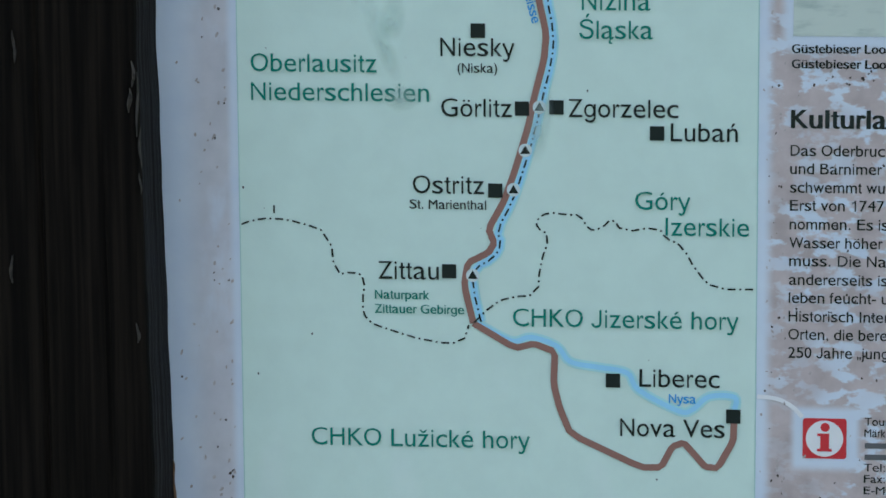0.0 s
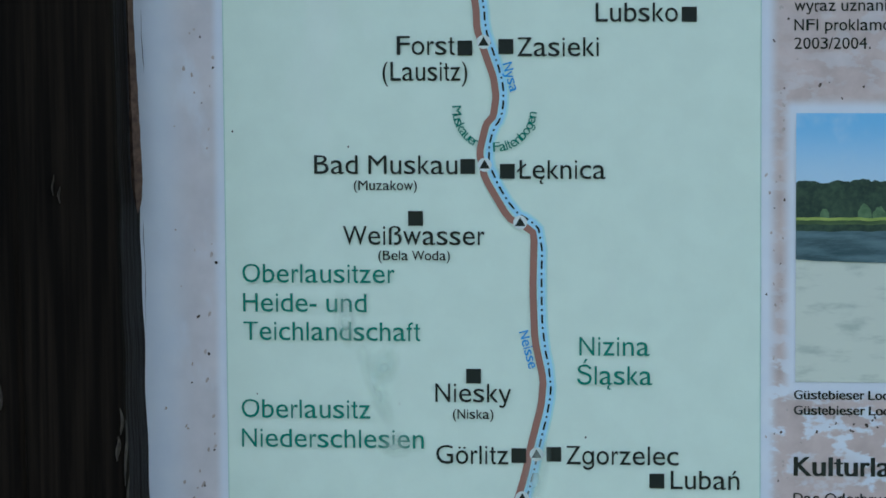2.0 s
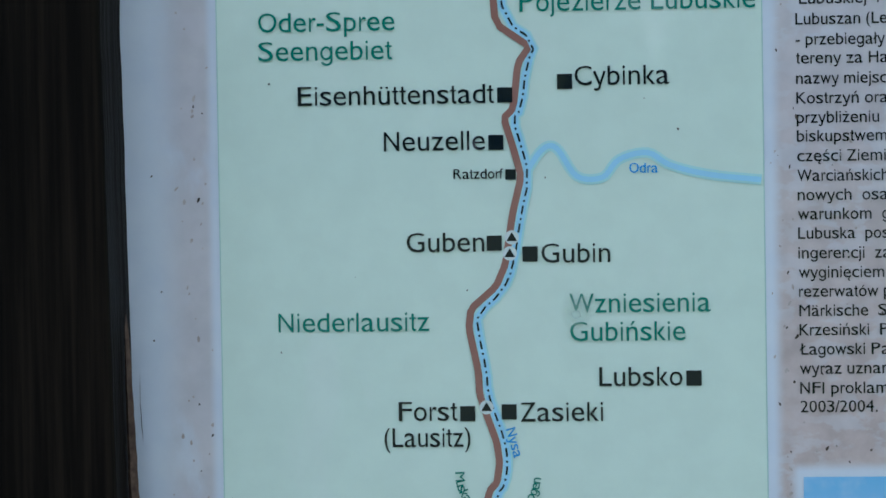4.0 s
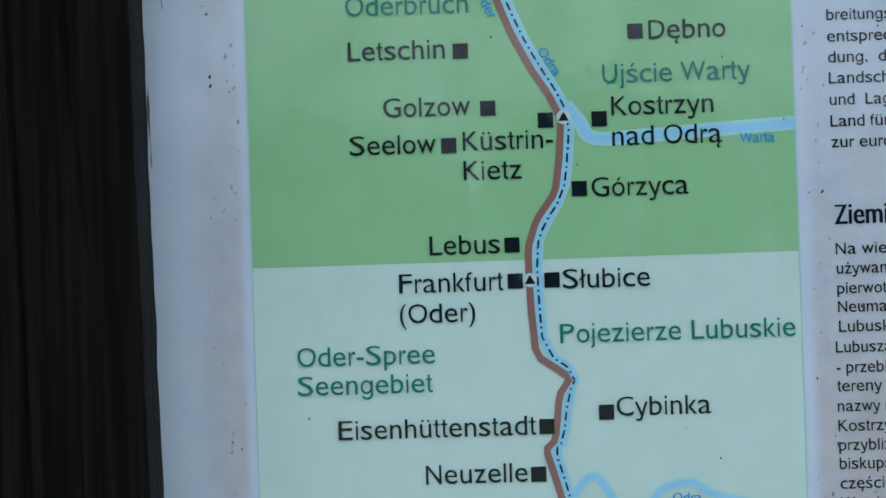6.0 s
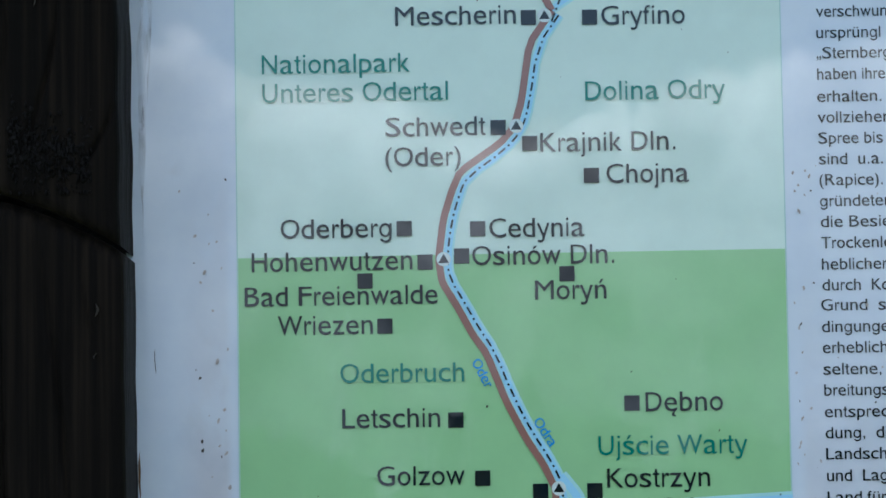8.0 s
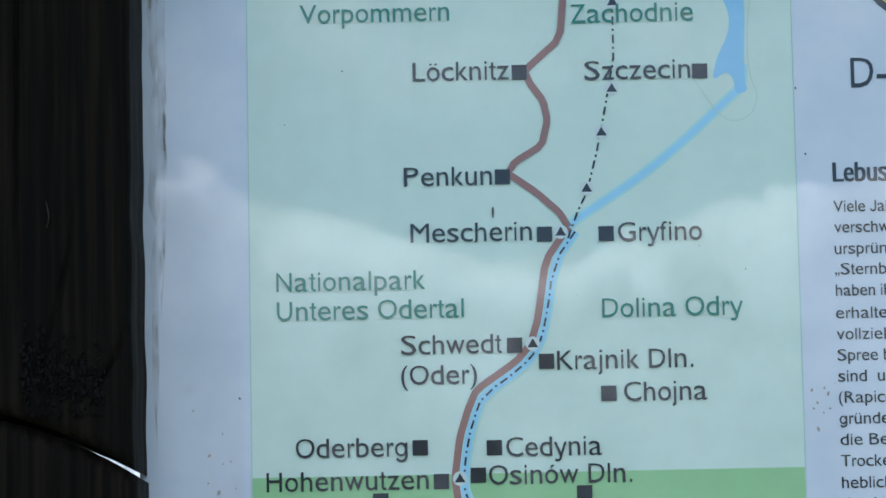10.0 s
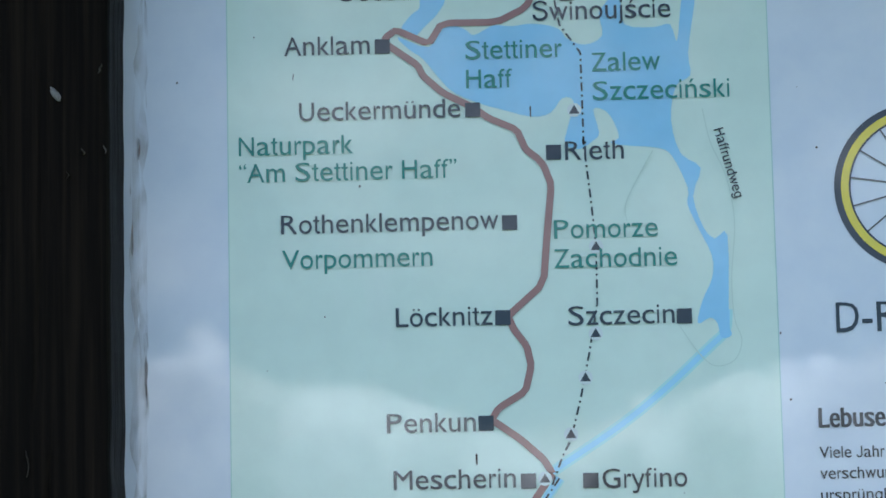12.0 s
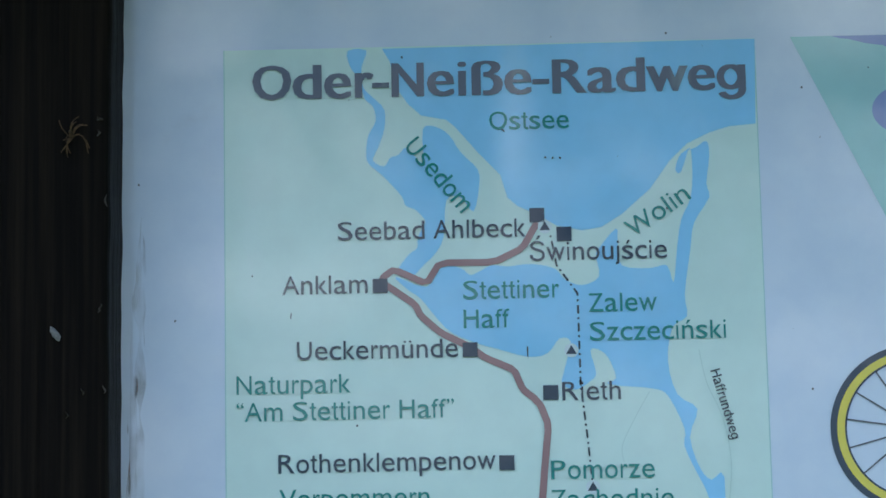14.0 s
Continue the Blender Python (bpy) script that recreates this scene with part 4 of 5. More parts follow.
# lettering: size, ink, boldness
TOWN, REGION, SUB = (0.0133, INK_BLACK, 0.0), (0.0133, INK_GREEN, 0.001), (0.0068, INK_BLACK, 0.006)
PARK, RIVER, TITLE = (0.0066, INK_GREEN, 0.016), (0.0068, INK_BLUE, 0.012), (0.0252, INK_GREY, 0.03)
BODY, HEADING, CAPTION, ROUTE_SIGN = (0.0079, INK_BLACK, 0.004), (0.0135, INK_BLACK, 0.032), (0.0063, INK_BLACK, 0.03), (0.021, INK_BLACK, 0.0)
text_block = part("text_column", slab(0.2745, 0.62, -0.00012, -0.00004, 0.874, 0.8745), MARK_WHITE, board, "printed column of text")


def lettering(text, x, z, width, style, angle=0.0):
    write("map_lettering", text, x, z, width, style[0], style[1], Y_TEXT, map_print, style[2], angle)


def text_line(text, x, z, width, style):
    write("text_line", text, x, z, width, style[0], style[1], -0.0004, text_block, style[2])


def arc_lettering(text, cx, cz, r, start, end, size):
    """Letters along the foot of a circle, their tops towards its centre."""
    wide = [writing(ch)[3] - writing(ch)[2] + 0.09 for ch in text]
    total, at = sum(wide), 0.0
    for ch, w in zip(text, wide):
        mid = radians(start + (end - start) * (at + w / 2) / total)
        a = mid + math.pi / 2
        half = (w - 0.09) * size / 2
        write("map_lettering", ch, cx + r * math.cos(mid) - half * math.cos(a), cz + r * math.sin(mid) - half * math.sin(a), half * 2, size, INK_GREEN, Y_TEXT, map_print, 0.008, math.degrees(a))
        at += w


# map names, south to north
lettering("Niesky", 0.1025, 1.1091, 0.0369, TOWN)
lettering("(Niska)", 0.1110, 1.1009, 0.0198, SUB)
lettering("Oberlausitz", 0.0069, 1.1005, 0.0636, REGION)
lettering("Niederschlesien", 0.0069, 1.0860, 0.0898, REGION)
lettering("Görlitz", 0.1026, 1.0787, 0.0354, TOWN)
lettering("Zgorzelec", 0.1661, 1.0791, 0.0546, TOWN)
lettering("Lubań", 0.2169, 1.0675, 0.0332, TOWN)
lettering("Ostritz", 0.0881, 1.0397, 0.0359, TOWN)
lettering("St. Marienthal", 0.0863, 1.0319, 0.0387, SUB)
lettering("Góry", 0.1994, 1.0329, 0.0275, REGION)
lettering("Izerskie", 0.2146, 1.0200, 0.0415, REGION)
lettering("Zittau", 0.0702, 0.9958, 0.0307, TOWN)
lettering("Naturpark", 0.0684, 0.9856, 0.0276, PARK)
lettering("Zittauer Gebirge", 0.0683, 0.9783, 0.0453, PARK)
lettering("CHKO Jizerské hory", 0.1382, 0.9726, 0.1130, REGION)
lettering("Liberec", 0.2019, 0.9427, 0.0402, TOWN)
lettering("Nysa", 0.2167, 0.9346, 0.0136, RIVER)
lettering("Nova Ves", 0.1923, 0.9171, 0.0525, TOWN)
lettering("CHKO Lužické hory", 0.0351, 0.9093, 0.1115, REGION)
lettering("Bad Muskau", 0.0441, 1.2203, 0.0699, TOWN)
lettering("(Muzakow)", 0.0634, 1.2125, 0.0308, SUB)
lettering("Łęknica", 0.1429, 1.2182, 0.0428, TOWN)
lettering("Weißwasser", 0.0579, 1.1859, 0.0691, TOWN)
lettering("(Bela Woda)", 0.0751, 1.1784, 0.0350, SUB)
lettering("Oberlausitzer", 0.0081, 1.1671, 0.0749, REGION)
lettering("Heide- und", 0.0083, 1.1528, 0.0608, REGION)
lettering("Teichlandschaft", 0.0083, 1.1388, 0.0870, REGION)
lettering("Nizina", 0.1728, 1.1325, 0.0339, REGION)
lettering("Śląska", 0.1716, 1.1183, 0.0364, REGION)
lettering("Guben", 0.0900, 1.3585, 0.0372, TOWN)
lettering("Gubin", 0.1543, 1.3527, 0.0327, TOWN)
lettering("Wzniesienia", 0.1673, 1.3288, 0.0668, REGION)
lettering("Gubińskie", 0.1674, 1.3153, 0.0547, REGION)
lettering("Niederlausitz", 0.0277, 1.3209, 0.0725, REGION)
lettering("Lubsko", 0.1810, 1.2938, 0.0394, TOWN)
lettering("Forst", 0.0849, 1.2780, 0.0281, TOWN)
lettering("(Lausitz)", 0.0779, 1.2655, 0.0412, TOWN)
lettering("Zasieki", 0.1432, 1.2773, 0.0393, TOWN)
lettering("Oder-Spree", 0.0203, 1.4643, 0.0656, REGION)
lettering("Seengebiet", 0.0201, 1.4506, 0.0643, REGION)
lettering("Eisenhüttenstadt", 0.0388, 1.4290, 0.0940, TOWN)
lettering("Neuzelle", 0.0799, 1.4068, 0.0483, TOWN)
lettering("Ratzdorf", 0.1129, 1.3931, 0.0237, SUB)
lettering("Cybinka", 0.1713, 1.4366, 0.0448, TOWN)
lettering("Pojezierze Lubuskie", 0.1456, 1.4719, 0.1114, REGION)
lettering("(Oder)", 0.0698, 1.4835, 0.0359, TOWN)
lettering("Odra", 0.1966, 1.3948, 0.0136, RIVER)
lettering("Wriezen", 0.0190, 1.6536, 0.0450, TOWN)
lettering("Oderbruch", 0.0483, 1.6304, 0.0586, REGION)
lettering("Letschin", 0.0490, 1.6091, 0.0462, TOWN)
lettering("Golzow", 0.0650, 1.5817, 0.0414, TOWN)
lettering("Seelow", 0.0484, 1.5642, 0.0411, TOWN)
lettering("Küstrin-", 0.1024, 1.5647, 0.0429, TOWN)
lettering("Kietz", 0.1024, 1.5507, 0.0276, TOWN)
lettering("Dębno", 0.1922, 1.6147, 0.0364, TOWN)
lettering("Ujście Warty", 0.1696, 1.5944, 0.0700, REGION)
lettering("Kostrzyn", 0.1734, 1.5791, 0.0484, TOWN)
lettering("nad Odrą", 0.1734, 1.5648, 0.0519, TOWN)
lettering("Warta", 0.2338, 1.5641, 0.0163, RIVER)
lettering("Górzyca", 0.1628, 1.5409, 0.0460, TOWN)
lettering("Lebus", 0.0850, 1.5156, 0.0335, TOWN)
lettering("Frankfurt", 0.0699, 1.4979, 0.0496, TOWN)
lettering("Słubice", 0.1477, 1.4978, 0.0414, TOWN)
lettering("Schwedt", 0.0713, 1.7474, 0.0476, TOWN)
lettering("(Oder)", 0.0711, 1.7331, 0.0358, TOWN)
lettering("Krajnik Dln.", 0.1448, 1.7388, 0.0641, TOWN)
lettering("Chojna", 0.1759, 1.7233, 0.0391, TOWN)
lettering("Oderberg", 0.0208, 1.6995, 0.0527, TOWN)
lettering("Cedynia", 0.1199, 1.6983, 0.0450, TOWN)
lettering("Hohenwutzen", 0.0069, 1.6839, 0.0763, TOWN)
lettering("Osinów Dln.", 0.1116, 1.6853, 0.0672, TOWN)
lettering("Bad Freienwalde", 0.0034, 1.6675, 0.0915, TOWN)
lettering("Moryń", 0.1411, 1.6685, 0.0337, TOWN)
lettering("Rieth", 0.1615, 1.9570, 0.0280, TOWN)
lettering("Rothenklempenow", 0.0251, 1.9245, 0.1038, TOWN)
lettering("Vorpommern", 0.0254, 1.9075, 0.0717, REGION)
lettering("Pomorze", 0.1552, 1.9189, 0.0494, REGION)
lettering("Zachodnie", 0.1549, 1.9047, 0.0584, REGION)
lettering("Löcknitz", 0.0791, 1.8783, 0.0459, TOWN)
lettering("Szczecin", 0.1609, 1.8770, 0.0503, TOWN)
lettering("Penkun", 0.0740, 1.8277, 0.0419, TOWN)
lettering("Mescherin", 0.0767, 1.8007, 0.0575, TOWN)
lettering("Gryfino", 0.1749, 1.7992, 0.0398, TOWN)
lettering("Nationalpark", 0.0127, 1.7786, 0.0706, REGION)
lettering("Unteres Odertal", 0.0128, 1.7647, 0.0885, REGION)
lettering("Dolina Odry", 0.1666, 1.7631, 0.0663, REGION)
lettering("Oder-Neiße-Radweg", 0.0139, 2.1096, 0.2412, TITLE)
lettering("Ostsee", 0.1294, 2.0919, 0.0388, REGION)
lettering("Seebad Ahlbeck", 0.0548, 2.0381, 0.0911, TOWN)
lettering("Świnoujście", 0.1476, 2.0259, 0.0663, TOWN)
lettering("Anklam", 0.0277, 2.0118, 0.0412, TOWN)
lettering("Stettiner", 0.1150, 2.0076, 0.0463, REGION)
lettering("Haff", 0.1150, 1.9934, 0.0220, REGION)
lettering("Zalew", 0.1753, 2.0001, 0.0329, REGION)
lettering("Szczeciński", 0.1755, 1.9859, 0.0654, REGION)
lettering("Ueckermünde", 0.0345, 1.9794, 0.0774, TOWN)
lettering("Naturpark", 0.0053, 1.9632, 0.0548, REGION)
lettering("“Am Stettiner Haff”", 0.0053, 1.9500, 0.1042, REGION)
# names set along rivers, roads and islands
lettering("Usedom", 0.0874, 2.0841, 0.0436, REGION, -51)
lettering("Wolin", 0.1982, 2.0362, 0.0343, REGION, 34)
lettering("Haffrundweg", 0.2327, 1.9699, 0.0349, SUB, -75)
lettering("Oder", 0.1103, 1.6395, 0.0143, RIVER, -63)
lettering("Odra", 0.1388, 1.6108, 0.0149, RIVER, -57)
lettering("Neisse", 0.1434, 1.1436, 0.0187, RIVER, -75)
lettering("Nysa", 0.1361, 1.2736, 0.0143, RIVER, -75)
# body text of the right column
text_line("Güstebieser Loos", 0.2761, 1.1120, 0.0491, CAPTION)
text_line("Güstebieser Loos", 0.2761, 1.1045, 0.0495, CAPTION)
text_line("Kulturlan", 0.2761, 1.0747, 0.0539, HEADING)
text_line("Das Oderbruch", 0.2761, 1.0609, 0.0500, BODY)
text_line("und Barnimer s", 0.2760, 1.0518, 0.0506, BODY)
text_line("schwemmt wur", 0.2760, 1.0425, 0.0495, BODY)
text_line("Erst von 1747", 0.2760, 1.0334, 0.0464, BODY)
text_line("nommen. Es is", 0.2760, 1.0240, 0.0485, BODY)
text_line("Wasser höher", 0.2760, 1.0146, 0.0459, BODY)
text_line("muss. Die Nat", 0.2760, 1.0055, 0.0503, BODY)
text_line("andererseits is", 0.2760, 0.9960, 0.0487, BODY)
text_line("leben feucht- u", 0.2760, 0.9868, 0.0491, BODY)
text_line("Historisch Inter", 0.2760, 0.9774, 0.0496, BODY)
text_line("Orten, die bere", 0.2760, 0.9682, 0.0489, BODY)
text_line("250 Jahre „jung", 0.2760, 0.9589, 0.0496, BODY)
text_line("Lubuszan (Le", 0.2757, 1.4634, 0.0429, BODY)
text_line("- przebiegały", 0.2757, 1.4538, 0.0417, BODY)
text_line("tereny za Ha", 0.2757, 1.4450, 0.0432, BODY)
text_line("nazwy miejsc", 0.2757, 1.4355, 0.0425, BODY)
text_line("Kostrzyń ora", 0.2757, 1.4262, 0.0429, BODY)
text_line("przybliżeniu  z", 0.2757, 1.4171, 0.0468, BODY)
text_line("biskupstwem", 0.2757, 1.4083, 0.0422, BODY)
text_line("części Ziemi", 0.2757, 1.3990, 0.0415, BODY)
text_line("Warciańskich", 0.2757, 1.3897, 0.0425, BODY)
text_line("nowych  osad", 0.2757, 1.3806, 0.0464, BODY)
text_line("warunkom  g", 0.2757, 1.3716, 0.0430, BODY)
text_line("Lubuska  posi", 0.2757, 1.3625, 0.0440, BODY)
text_line("ingerencji  za", 0.2757, 1.3532, 0.0433, BODY)
text_line("wyginięciem", 0.2758, 1.3441, 0.0400, BODY)
text_line("rezerwatów p", 0.2758, 1.3351, 0.0431, BODY)
text_line("Märkische  Sc", 0.2758, 1.3260, 0.0449, BODY)
text_line("Krzesiński  Pa", 0.2758, 1.3169, 0.0460, BODY)
text_line("Łagowski Par", 0.2758, 1.3078, 0.0447, BODY)
text_line("wyraz uznani", 0.2758, 1.2987, 0.0435, BODY)
text_line("NFI proklamo", 0.2758, 1.2894, 0.0457, BODY)
text_line("2003/2004.", 0.2758, 1.2806, 0.0361, BODY)
text_line("Grund  se", 0.2760, 1.6609, 0.0350, BODY)
text_line("dingungen", 0.2761, 1.6507, 0.0358, BODY)
text_line("erhebliche", 0.2762, 1.6408, 0.0350, BODY)
text_line("seltene, v", 0.2763, 1.6306, 0.0342, BODY)
text_line("breitungsg", 0.2764, 1.6207, 0.0345, BODY)
text_line("entsprech", 0.2764, 1.6105, 0.0342, BODY)
text_line("dung,  die", 0.2765, 1.6006, 0.0337, BODY)
text_line("Landscha", 0.2766, 1.5907, 0.0332, BODY)
text_line("und  Lago", 0.2767, 1.5805, 0.0329, BODY)
text_line("Land für e", 0.2767, 1.5703, 0.0337, BODY)
text_line("zur europ", 0.2768, 1.5604, 0.0329, BODY)
text_line("Ziemia", 0.2771, 1.5241, 0.0314, HEADING)
text_line("Na wiele", 0.2772, 1.5099, 0.0305, BODY)
text_line("używaneg", 0.2773, 1.5006, 0.0319, BODY)
text_line("pierwotnej Z", 0.2773, 1.4912, 0.0396, BODY)
text_line("Neumark  i", 0.2774, 1.4824, 0.0348, BODY)
text_line("Lubuskiej  i", 0.2775, 1.4731, 0.0373, BODY)
text_line("erhalten.  D", 0.2766, 1.7603, 0.0412, BODY)
text_line("vollziehen", 0.2766, 1.7503, 0.0345, BODY)
text_line("Spree bis", 0.2767, 1.7403, 0.0305, BODY)
text_line("sind  u.a.", 0.2767, 1.7304, 0.0302, BODY)
text_line("(Rapice).", 0.2767, 1.7204, 0.0299, BODY)
text_line("gründeten", 0.2767, 1.7104, 0.0339, BODY)
text_line("die Besied", 0.2768, 1.7005, 0.0375, BODY)
text_line("Trockenleg", 0.2768, 1.6905, 0.0374, BODY)
text_line("heblicher", 0.2768, 1.6803, 0.0309, BODY)
text_line("durch  Kol", 0.2768, 1.6704, 0.0332, BODY)
text_line("Lebuse", 0.2772, 1.8255, 0.0315, HEADING)
text_line("Viele Jahr", 0.2771, 1.8110, 0.0305, BODY)
text_line("verschwun", 0.2771, 1.8011, 0.0336, BODY)
text_line("ursprüngl", 0.2770, 1.7909, 0.0304, BODY)
text_line("„Sternberg", 0.2769, 1.7811, 0.0350, BODY)
text_line("haben ihre", 0.2769, 1.7710, 0.0322, BODY)
text_line("D-R", 0.2874, 1.8705, 0.0303, ROUTE_SIGN)

arc_lettering("Muskauer", 0.1321, 1.2518, 0.0205, 176, 243, 0.0066)
arc_lettering("Faltenbogen", 0.1321, 1.2518, 0.0205, 268, 356, 0.0066)

# the address lines beside the information sign, kept as plain bars after their first word
for i, word in enumerate(("Touri", "Märk", "", "", "Tel:", "Fax:", "E-Mail:")):
    z = 0.9250 - 0.0059 * i
    if word:
        text_line(word, 0.3144, z, 0.0026 * len(word), (0.0058, INK_BLACK, 0.004))
    else:
        part("text_bar", flat(box_outline(0.3146, z, 0.352, z + 0.0028), -0.0004), INK_GREY, text_block)
for i in (4, 5, 6):
    z = 0.9250 - 0.0059 * i
    part("text_bar", flat(box_outline(0.334, z, 0.362, z + 0.0028), -0.0004), INK_GREY, text_block)

# the end of a white swirl under the film
part("swirl_print", ribbon(smooth([(0.2608, 0.9387), (0.2707, 0.9377), (0.2783, 0.9338), (0.2834, 0.9287)]), 0.0022, -0.0003), MARK_WHITE, board)

# information sign
info = part("info_sign", flat([(0.2837 + x, 0.9075 + z) for x, z in ((0.001, 0), (0.0208, 0), (0.0218, 0.001), (0.0218, 0.0197), (0.0208, 0.0207), (0.001, 0.0207), (0, 0.0197), (0, 0.001))], -0.0003), SIGN_RED, board, "small red and white information sign")
part("sign_disc", flat(disc_outline(0.2946, 0.91785, 0.0093, 40), -0.0005), MARK_WHITE, info)
part("sign_dot", flat(disc_outline(0.2948, 0.9237, 0.0023, 24), -0.0007), SIGN_RED, info)
part("sign_stem", flat([(0.2946 + x, 0.9113 + z) for x, z in ((-0.0037, 0), (0.0037, 0), (0.0037, 0.0013), (0.0023, 0.0015), (0.0023, 0.0092), (-0.0037, 0.0092), (-0.0037, 0.0079), (-0.0021, 0.0077), (-0.0021, 0.0015), (-0.0037, 0.0013))], -0.0007), SIGN_RED, info)

# river photograph
PX, PZ0, PZ1, PW = 0.2768, 1.1204, 1.2500, 0.23
photo = part("photo_print", flat(box_outline(PX, PZ0, PX + PW, PZ1), -0.0003), PHOTO_SAND, board, "printed photo of a sandy river bank")
part("photo_sky", flat(box_outline(PX, 1.205, PX + PW, PZ1), -0.0005), PHOTO_SKY, photo)
tree_line = [(PX + PW * i / 160, 1.2165 + 0.0035 * (i / 160) ** 0.5 + 0.0016 * noise.noise((i * 0.16, 0, 0)) + 0.0011 * noise.noise((i * 0.7, 5, 0))) for i in range(161)]
part("photo_wood", flat(tree_line + [(PX + PW, 1.197), (PX, 1.197)], -0.0007), PHOTO_TREES, photo)
for x, h, w in ((0.2905, 0.0030, 0.0022), (0.3095, 0.0052, 0.0034), (0.3165, 0.0040, 0.0030), (0.335, 0.0035, 0.003)):
    crown = [(x + w * math.cos(a) * (1 + 0.3 * noise.noise((a * 3, x * 90, 0))), 1.2012 + h * math.sin(a) * (1 + 0.35 * noise.noise((a * 3, x * 70, 1)))) for a in (2 * math.pi * i / 26 for i in range(26))]
    part("photo_bush", flat(crown, -0.0008), PHOTO_BUSH, photo)


def wavy(z, seed, swing=0.0004):
    return [(PX + PW * i / 120, z + swing * noise.noise((i * 0.3, seed, 0)) + 0.5 * swing * noise.noise((i * 1.1, seed, 3))) for i in range(121)]


for name, high, low, mat, y in (("photo_meadow", 1.2000, 1.1982, PHOTO_MEADOW, -0.00085), ("photo_bank", 1.1986, 1.1962, PHOTO_BANK, -0.0009), ("photo_shallows", 1.1966, 1.1935, PHOTO_TREES, -0.00095)):
    part(name, flat(wavy(high, high * 50) + wavy(low, low * 50)[::-1], y), mat, photo)
beach = [(PX + PW * i / 60, 1.1798 - 0.0035 * (i / 60) ** 0.5 + 0.0003 * noise.noise((i * 0.5, 1, 0))) for i in range(61)]
part("photo_water", flat(beach + [(PX + PW, 1.1942), (PX, 1.1942)], -0.0008), PHOTO_WATER, photo)

# bicycle wheel sign: tyre, rim, spokes
WX, WZ, WR = 0.3300, 1.9397, 0.0410


def ring(r0, r1, y):
    bm, n = bmesh.new(), 96
    a, b = ([bm.verts.new((WX + r * math.cos(2 * math.pi * i / n), y, WZ + r * math.sin(2 * math.pi * i / n))) for i in range(n)] for r in (r0, r1))
    for i in range(n):
        j = (i + 1) % n
        f = bm.faces.new((a[i], b[i], b[j], a[j]))
        f.normal_update()
        if f.normal.y > 0:
            f.normal_flip()
    return bm


wheel = part("wheel_print", ring(WR - 0.0045, WR, -0.0003), TYRE_BLACK, board, "printed bicycle wheel with a yellow rim")
part("wheel_rim", ring(WR - 0.0070, WR - 0.0032, -0.0005), RIM_YELLOW, wheel)
part("wheel_edge", ring(WR - 0.0078, WR - 0.0069, -0.0006), TYRE_BLACK, wheel)
for i in range(15):
    a = radians(171 + 24 * i)
    part("spoke", ribbon([(WX + 0.006 * math.cos(a), WZ + 0.006 * math.sin(a)), (WX + (WR - 0.0072) * math.cos(a), WZ + (WR - 0.0072) * math.sin(a))], 0.0008, -0.0006), INK_GREY, wheel)

# route sign: a teal wedge with a violet top and rounded violet shapes
wedge = part("wedge_print", flat([(0.2775, 2.1357), (0.42, 2.1357), (0.349, 1.983)], -0.0003), TEAL, board, "teal wedge-shaped route sign")
part("wedge_top", flat([(0.2975 + 0.1 * i / 24, 2.1356 - 0.0065 * min(1, i / 7) - 0.0015 * noise.noise((i * 0.8, 0, 3))) for i in range(25)] + [(0.3985, 2.1356), (0.2975, 2.1356)][:1], -0.0005), PURPLE, wedge)
part("wedge_blob", flat(disc_outline(0.3325, 2.0975, 0.0165, 40, 0.0, 0.75), -0.0005), PURPLE, wedge)
part("wedge_blob", flat(disc_outline(0.3360, 2.0820, 0.0140, 40, 0.0, 0.6), -0.0007), PURPLE, wedge)

# ---- dirt on the board ----
rng = random.Random(5)


def specks(name, spots, mat, label):
    """Many small flecks in one mesh: (x, z, radius, stretch, lean)."""
    verts, faces = [], []
    for x, z, r, stretch, lean in spots:
        if x > 0.272 and 1.112 < z < 1.256:  # the photograph stays clean
            continue
        n, k = len(verts), 8
        for i in range(k):
            a = 2 * math.pi * i / k
            u, w = math.cos(a) * r * rng.uniform(0.7, 1.2), math.sin(a) * r * stretch * rng.uniform(0.7, 1.2)
            verts.append((x + u * math.cos(lean) - w * math.sin(lean), -0.0013, z + u * math.sin(lean) + w * math.cos(lean)))
        faces.append(tuple(range(n, n + k)))
    mesh = bpy.data.meshes.new(name)
    mesh.from_pydata(verts, [], faces)
    link_mesh(name, mesh, mat, board, label, "stuff")


dark, pale = [], []
for i in range(150):
    z = 0.88 + 0.85 * rng.random() ** 1.4
    x = -0.004 - abs(rng.gauss(0, 0.010)) if i % 3 else rng.uniform(-0.034, -0.003)
    (dark if rng.random() < 0.22 else pale).append((max(x, -0.036), z, rng.uniform(0.0003, 0.0008), rng.uniform(1, 2.4), rng.uniform(-0.9, 0.1)))
for i in range(230):
    z = 0.88 + 0.85 * rng.random() ** 1.3
    x = rng.uniform(0.2625, 0.275) if i % 2 else rng.uniform(0.265, 0.335)
    (dark if rng.random() < 0.28 else pale).append((x, z, rng.uniform(0.00025, 0.0007), rng.uniform(1, 2.4), rng.uniform(-0.7, 0.7)))
for i in range(45):
    dark.append((rng.uniform(0.27, 0.335), rng.choice((0.885, 0.985, 1.10, 1.258)) + rng.uniform(-0.008, 0.008), rng.uniform(0.0003, 0.0008), rng.uniform(0.8, 1.8), rng.uniform(-1, 1)))
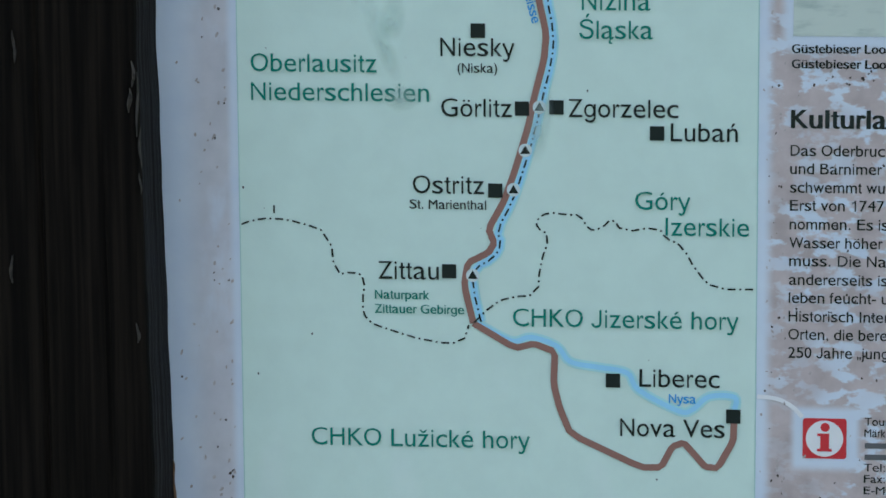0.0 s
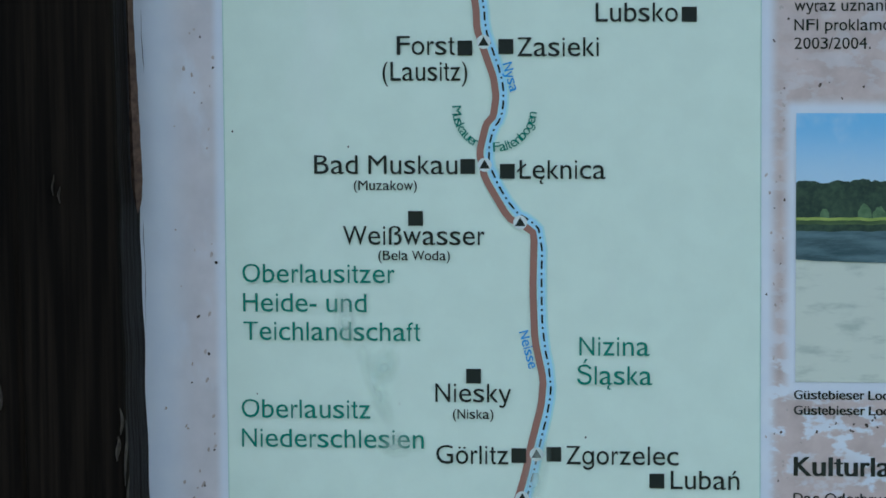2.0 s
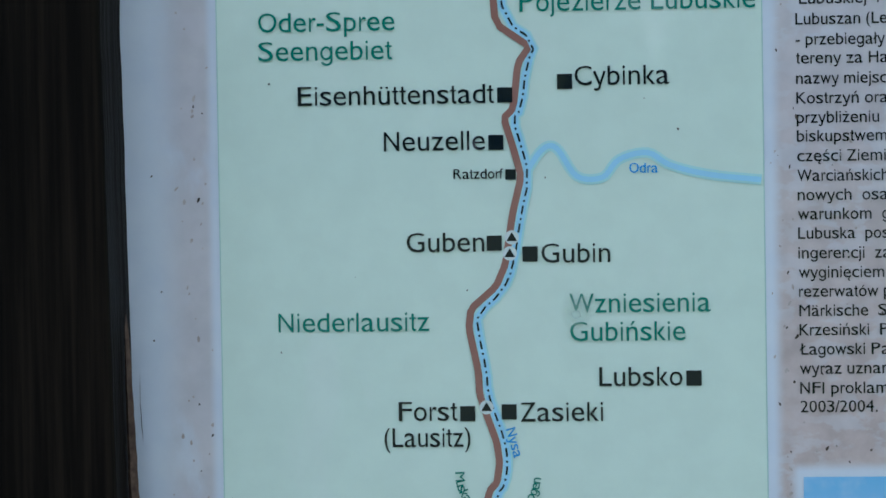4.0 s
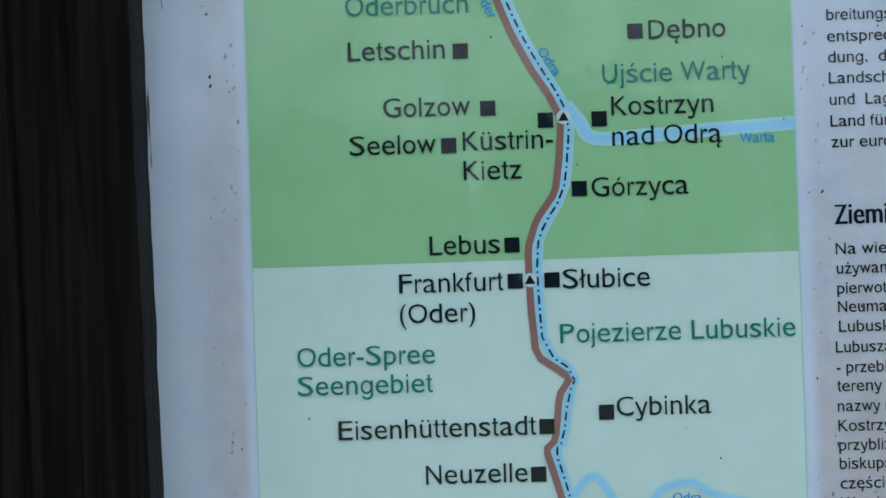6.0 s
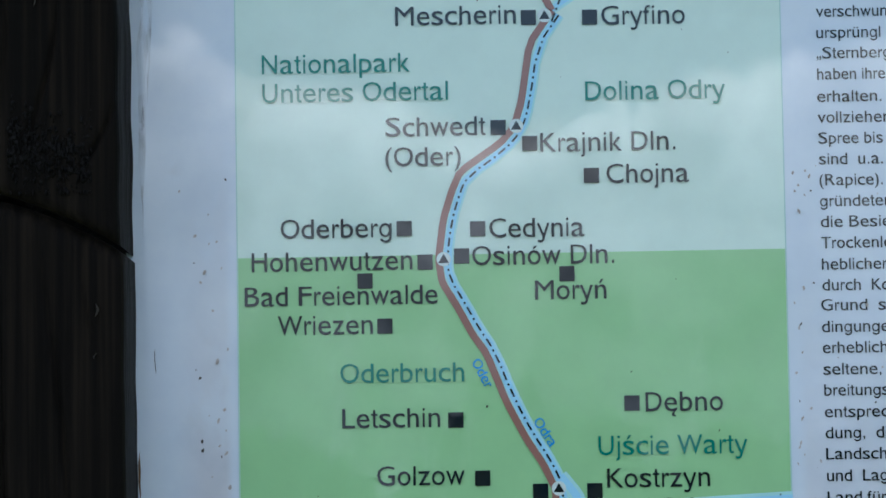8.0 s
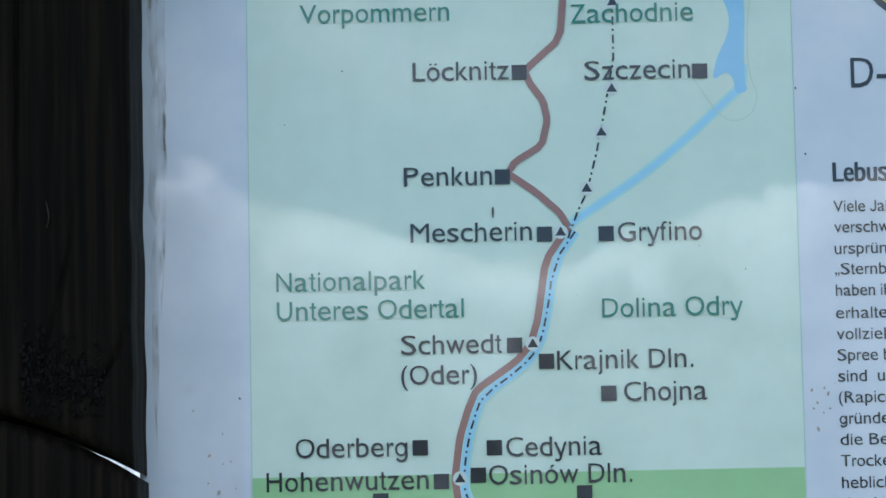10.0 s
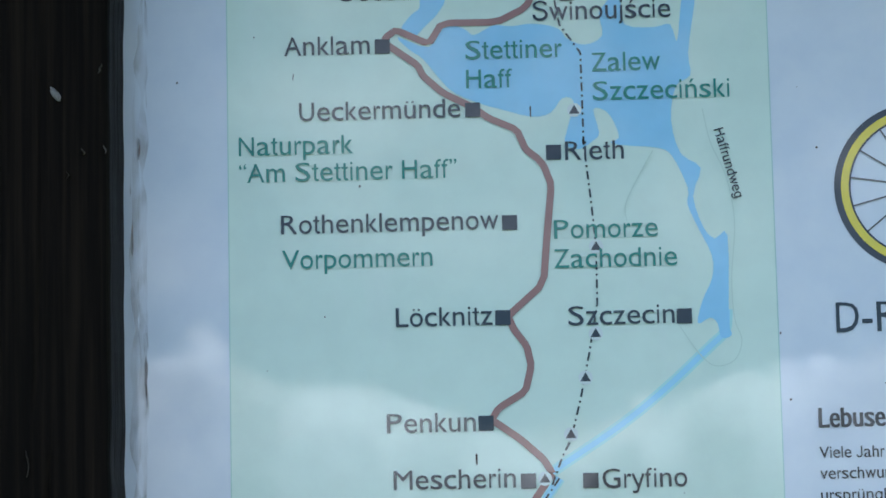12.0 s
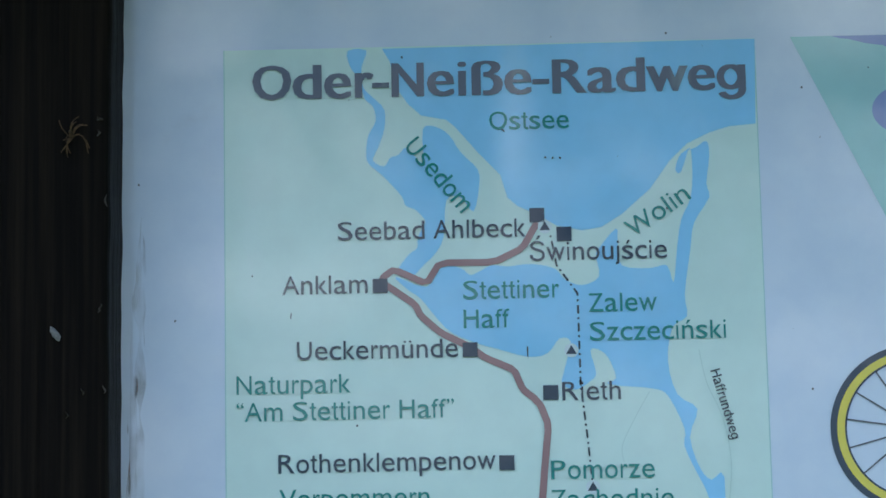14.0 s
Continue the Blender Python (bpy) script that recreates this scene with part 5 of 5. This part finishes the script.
for i in range(40):
    dark.append((rng.uniform(0.0, 0.335), rng.uniform(0.88, 2.16), rng.uniform(0.00015, 0.0004), rng.uniform(1, 2), rng.uniform(-0.6, 0.6)))
for x, z in ((0.0630, 1.9469), (0.2609, 1.8707), (0.1074, 1.8006), (0.1563, 2.0773), (0.1599, 2.0770), (0.1634, 2.0769), (0.2821, 2.1097), (0.2145, 2.0505), (0.2813, 1.9598), (-0.0417, 2.0681), (-0.0242, 1.9999), (0.0042, 1.2410), (0.0610, 1.2336), (0.0021, 1.0417), (0.0083, 0.9459), (0.2109, 0.8950), (0.0362, 0.9670), (0.1757, 1.0925), (0.0873, 2.1296), (0.2169, 2.1389), (0.2198, 1.4153), (0.0251, 1.4397), (-0.0052, 1.7284), (0.1174, 1.6183), (0.2646, 1.8390)):
    dark.append((x, z, 0.0005, 1.3, rng.uniform(-0.5, 0.5)))
dark.append((0.1360, 2.0915, 0.0004, 2.6, 0.8))
specks("dirt_specks", dark, GRIME, "small dark specks of dirt")
specks("grime_specks", pale, GRIME_PALE, "faint brownish specks of grime")


def streak(name, x, z0, z1, wide, mat, label, seed):
    """A narrow uneven run of dirt down the panel."""
    n = 60
    left, right = [], []
    for i in range(n + 1):
        z = z0 + (z1 - z0) * i / n
        c = x + 0.0011 * noise.noise((seed, z * 28, 0)) + 0.0005 * noise.noise((seed, z * 120, 2))
        w = wide * max(0.06, 0.55 + 0.9 * noise.noise((seed, z * 55, 5))) * min(1, 6 * i / n, 6 * (n - i) / n + 0.05)
        left.append((c - w, z))
        right.append((c + w, z))
    part(name, flat(left + right[::-1], -0.0012), mat, board, label)


streak("grime_line", -0.0412, 1.775, 2.052, 0.0036, DIRT_FILM, "grey film of dried dirt along the edge", 1.0)
streak("grime_line", -0.0447, 1.70, 2.00, 0.0034, DIRT_FILM, "", 31.0)
for z, length, x in ((2.022, 0.022, -0.0390), (1.988, 0.030, -0.0393), (1.962, 0.012, -0.0425), (1.870, 0.020, -0.0392), (1.838, 0.030, -0.0398), (1.812, 0.012, -0.0402), (1.795, 0.024, -0.0403), (1.765, 0.016, -0.0424), (1.752, 0.014, -0.0447), (1.915, 0.018, -0.0462), (1.945, 0.014, -0.0470)):
    streak("grime_line", x, z, z + length, 0.0010, RUST_FILM, "", z * 37)
streak("rust_run", -0.0372, 0.875, 0.902, 0.0022, RUST, "short brown run of rusty water", 6.0)
streak("rust_run", -0.0468, 1.56, 1.60, 0.0007, RUST, "", 12.0)
streak("scratch", -0.0398, 1.268, 1.302, 0.00018, INK_BLACK, "fine dark scratch", 15.0)
streak("scratch", -0.0400, 1.143, 1.198, 0.00016, INK_BLACK, "", 16.0)
streak("scratch", -0.0395, 1.636, 1.648, 0.00018, INK_BLACK, "", 17.0)
streak("dirt_mark", 0.1161, 1.8114, 1.8172, 0.0010, GRIME, "small black mark", 21.0)
streak("dirt_mark", 0.0317, 1.9995, 2.003, 0.0004, GRIME, "", 24.0)
streak("dirt_mark", 0.1457, 1.978, 1.984, 0.0006, GRIME, "", 27.0)


def smear(x, z, wide, tall, lean):
    """A wiped, cloudy place on the laminate."""
    ob = part("smear", flat(disc_outline(0, 0, 1, 28), 0), SMEAR, board)
    ob.location, ob.scale, ob.rotation_euler = (x, -0.0016, z), (wide, 1, tall), (0, radians(lean), 0)


for x, z, wide, tall, lean in ((0.0585, 1.150, 0.007, 0.018, -12), (0.073, 1.118, 0.006, 0.028, -20), (0.083, 1.088, 0.010, 0.008, 0), (0.152, 1.075, 0.007, 0.022, 8),
                               (0.0785, 1.128, 0.008, 0.014, 10), (0.171, 1.330, 0.009, 0.012, 0)):
    smear(x, z, wide, tall, lean)
part("border_tick", flat(box_outline(0.0172, 1.0285, 0.0180, 1.0325), Y_MARK), INK_BLACK, map_print)
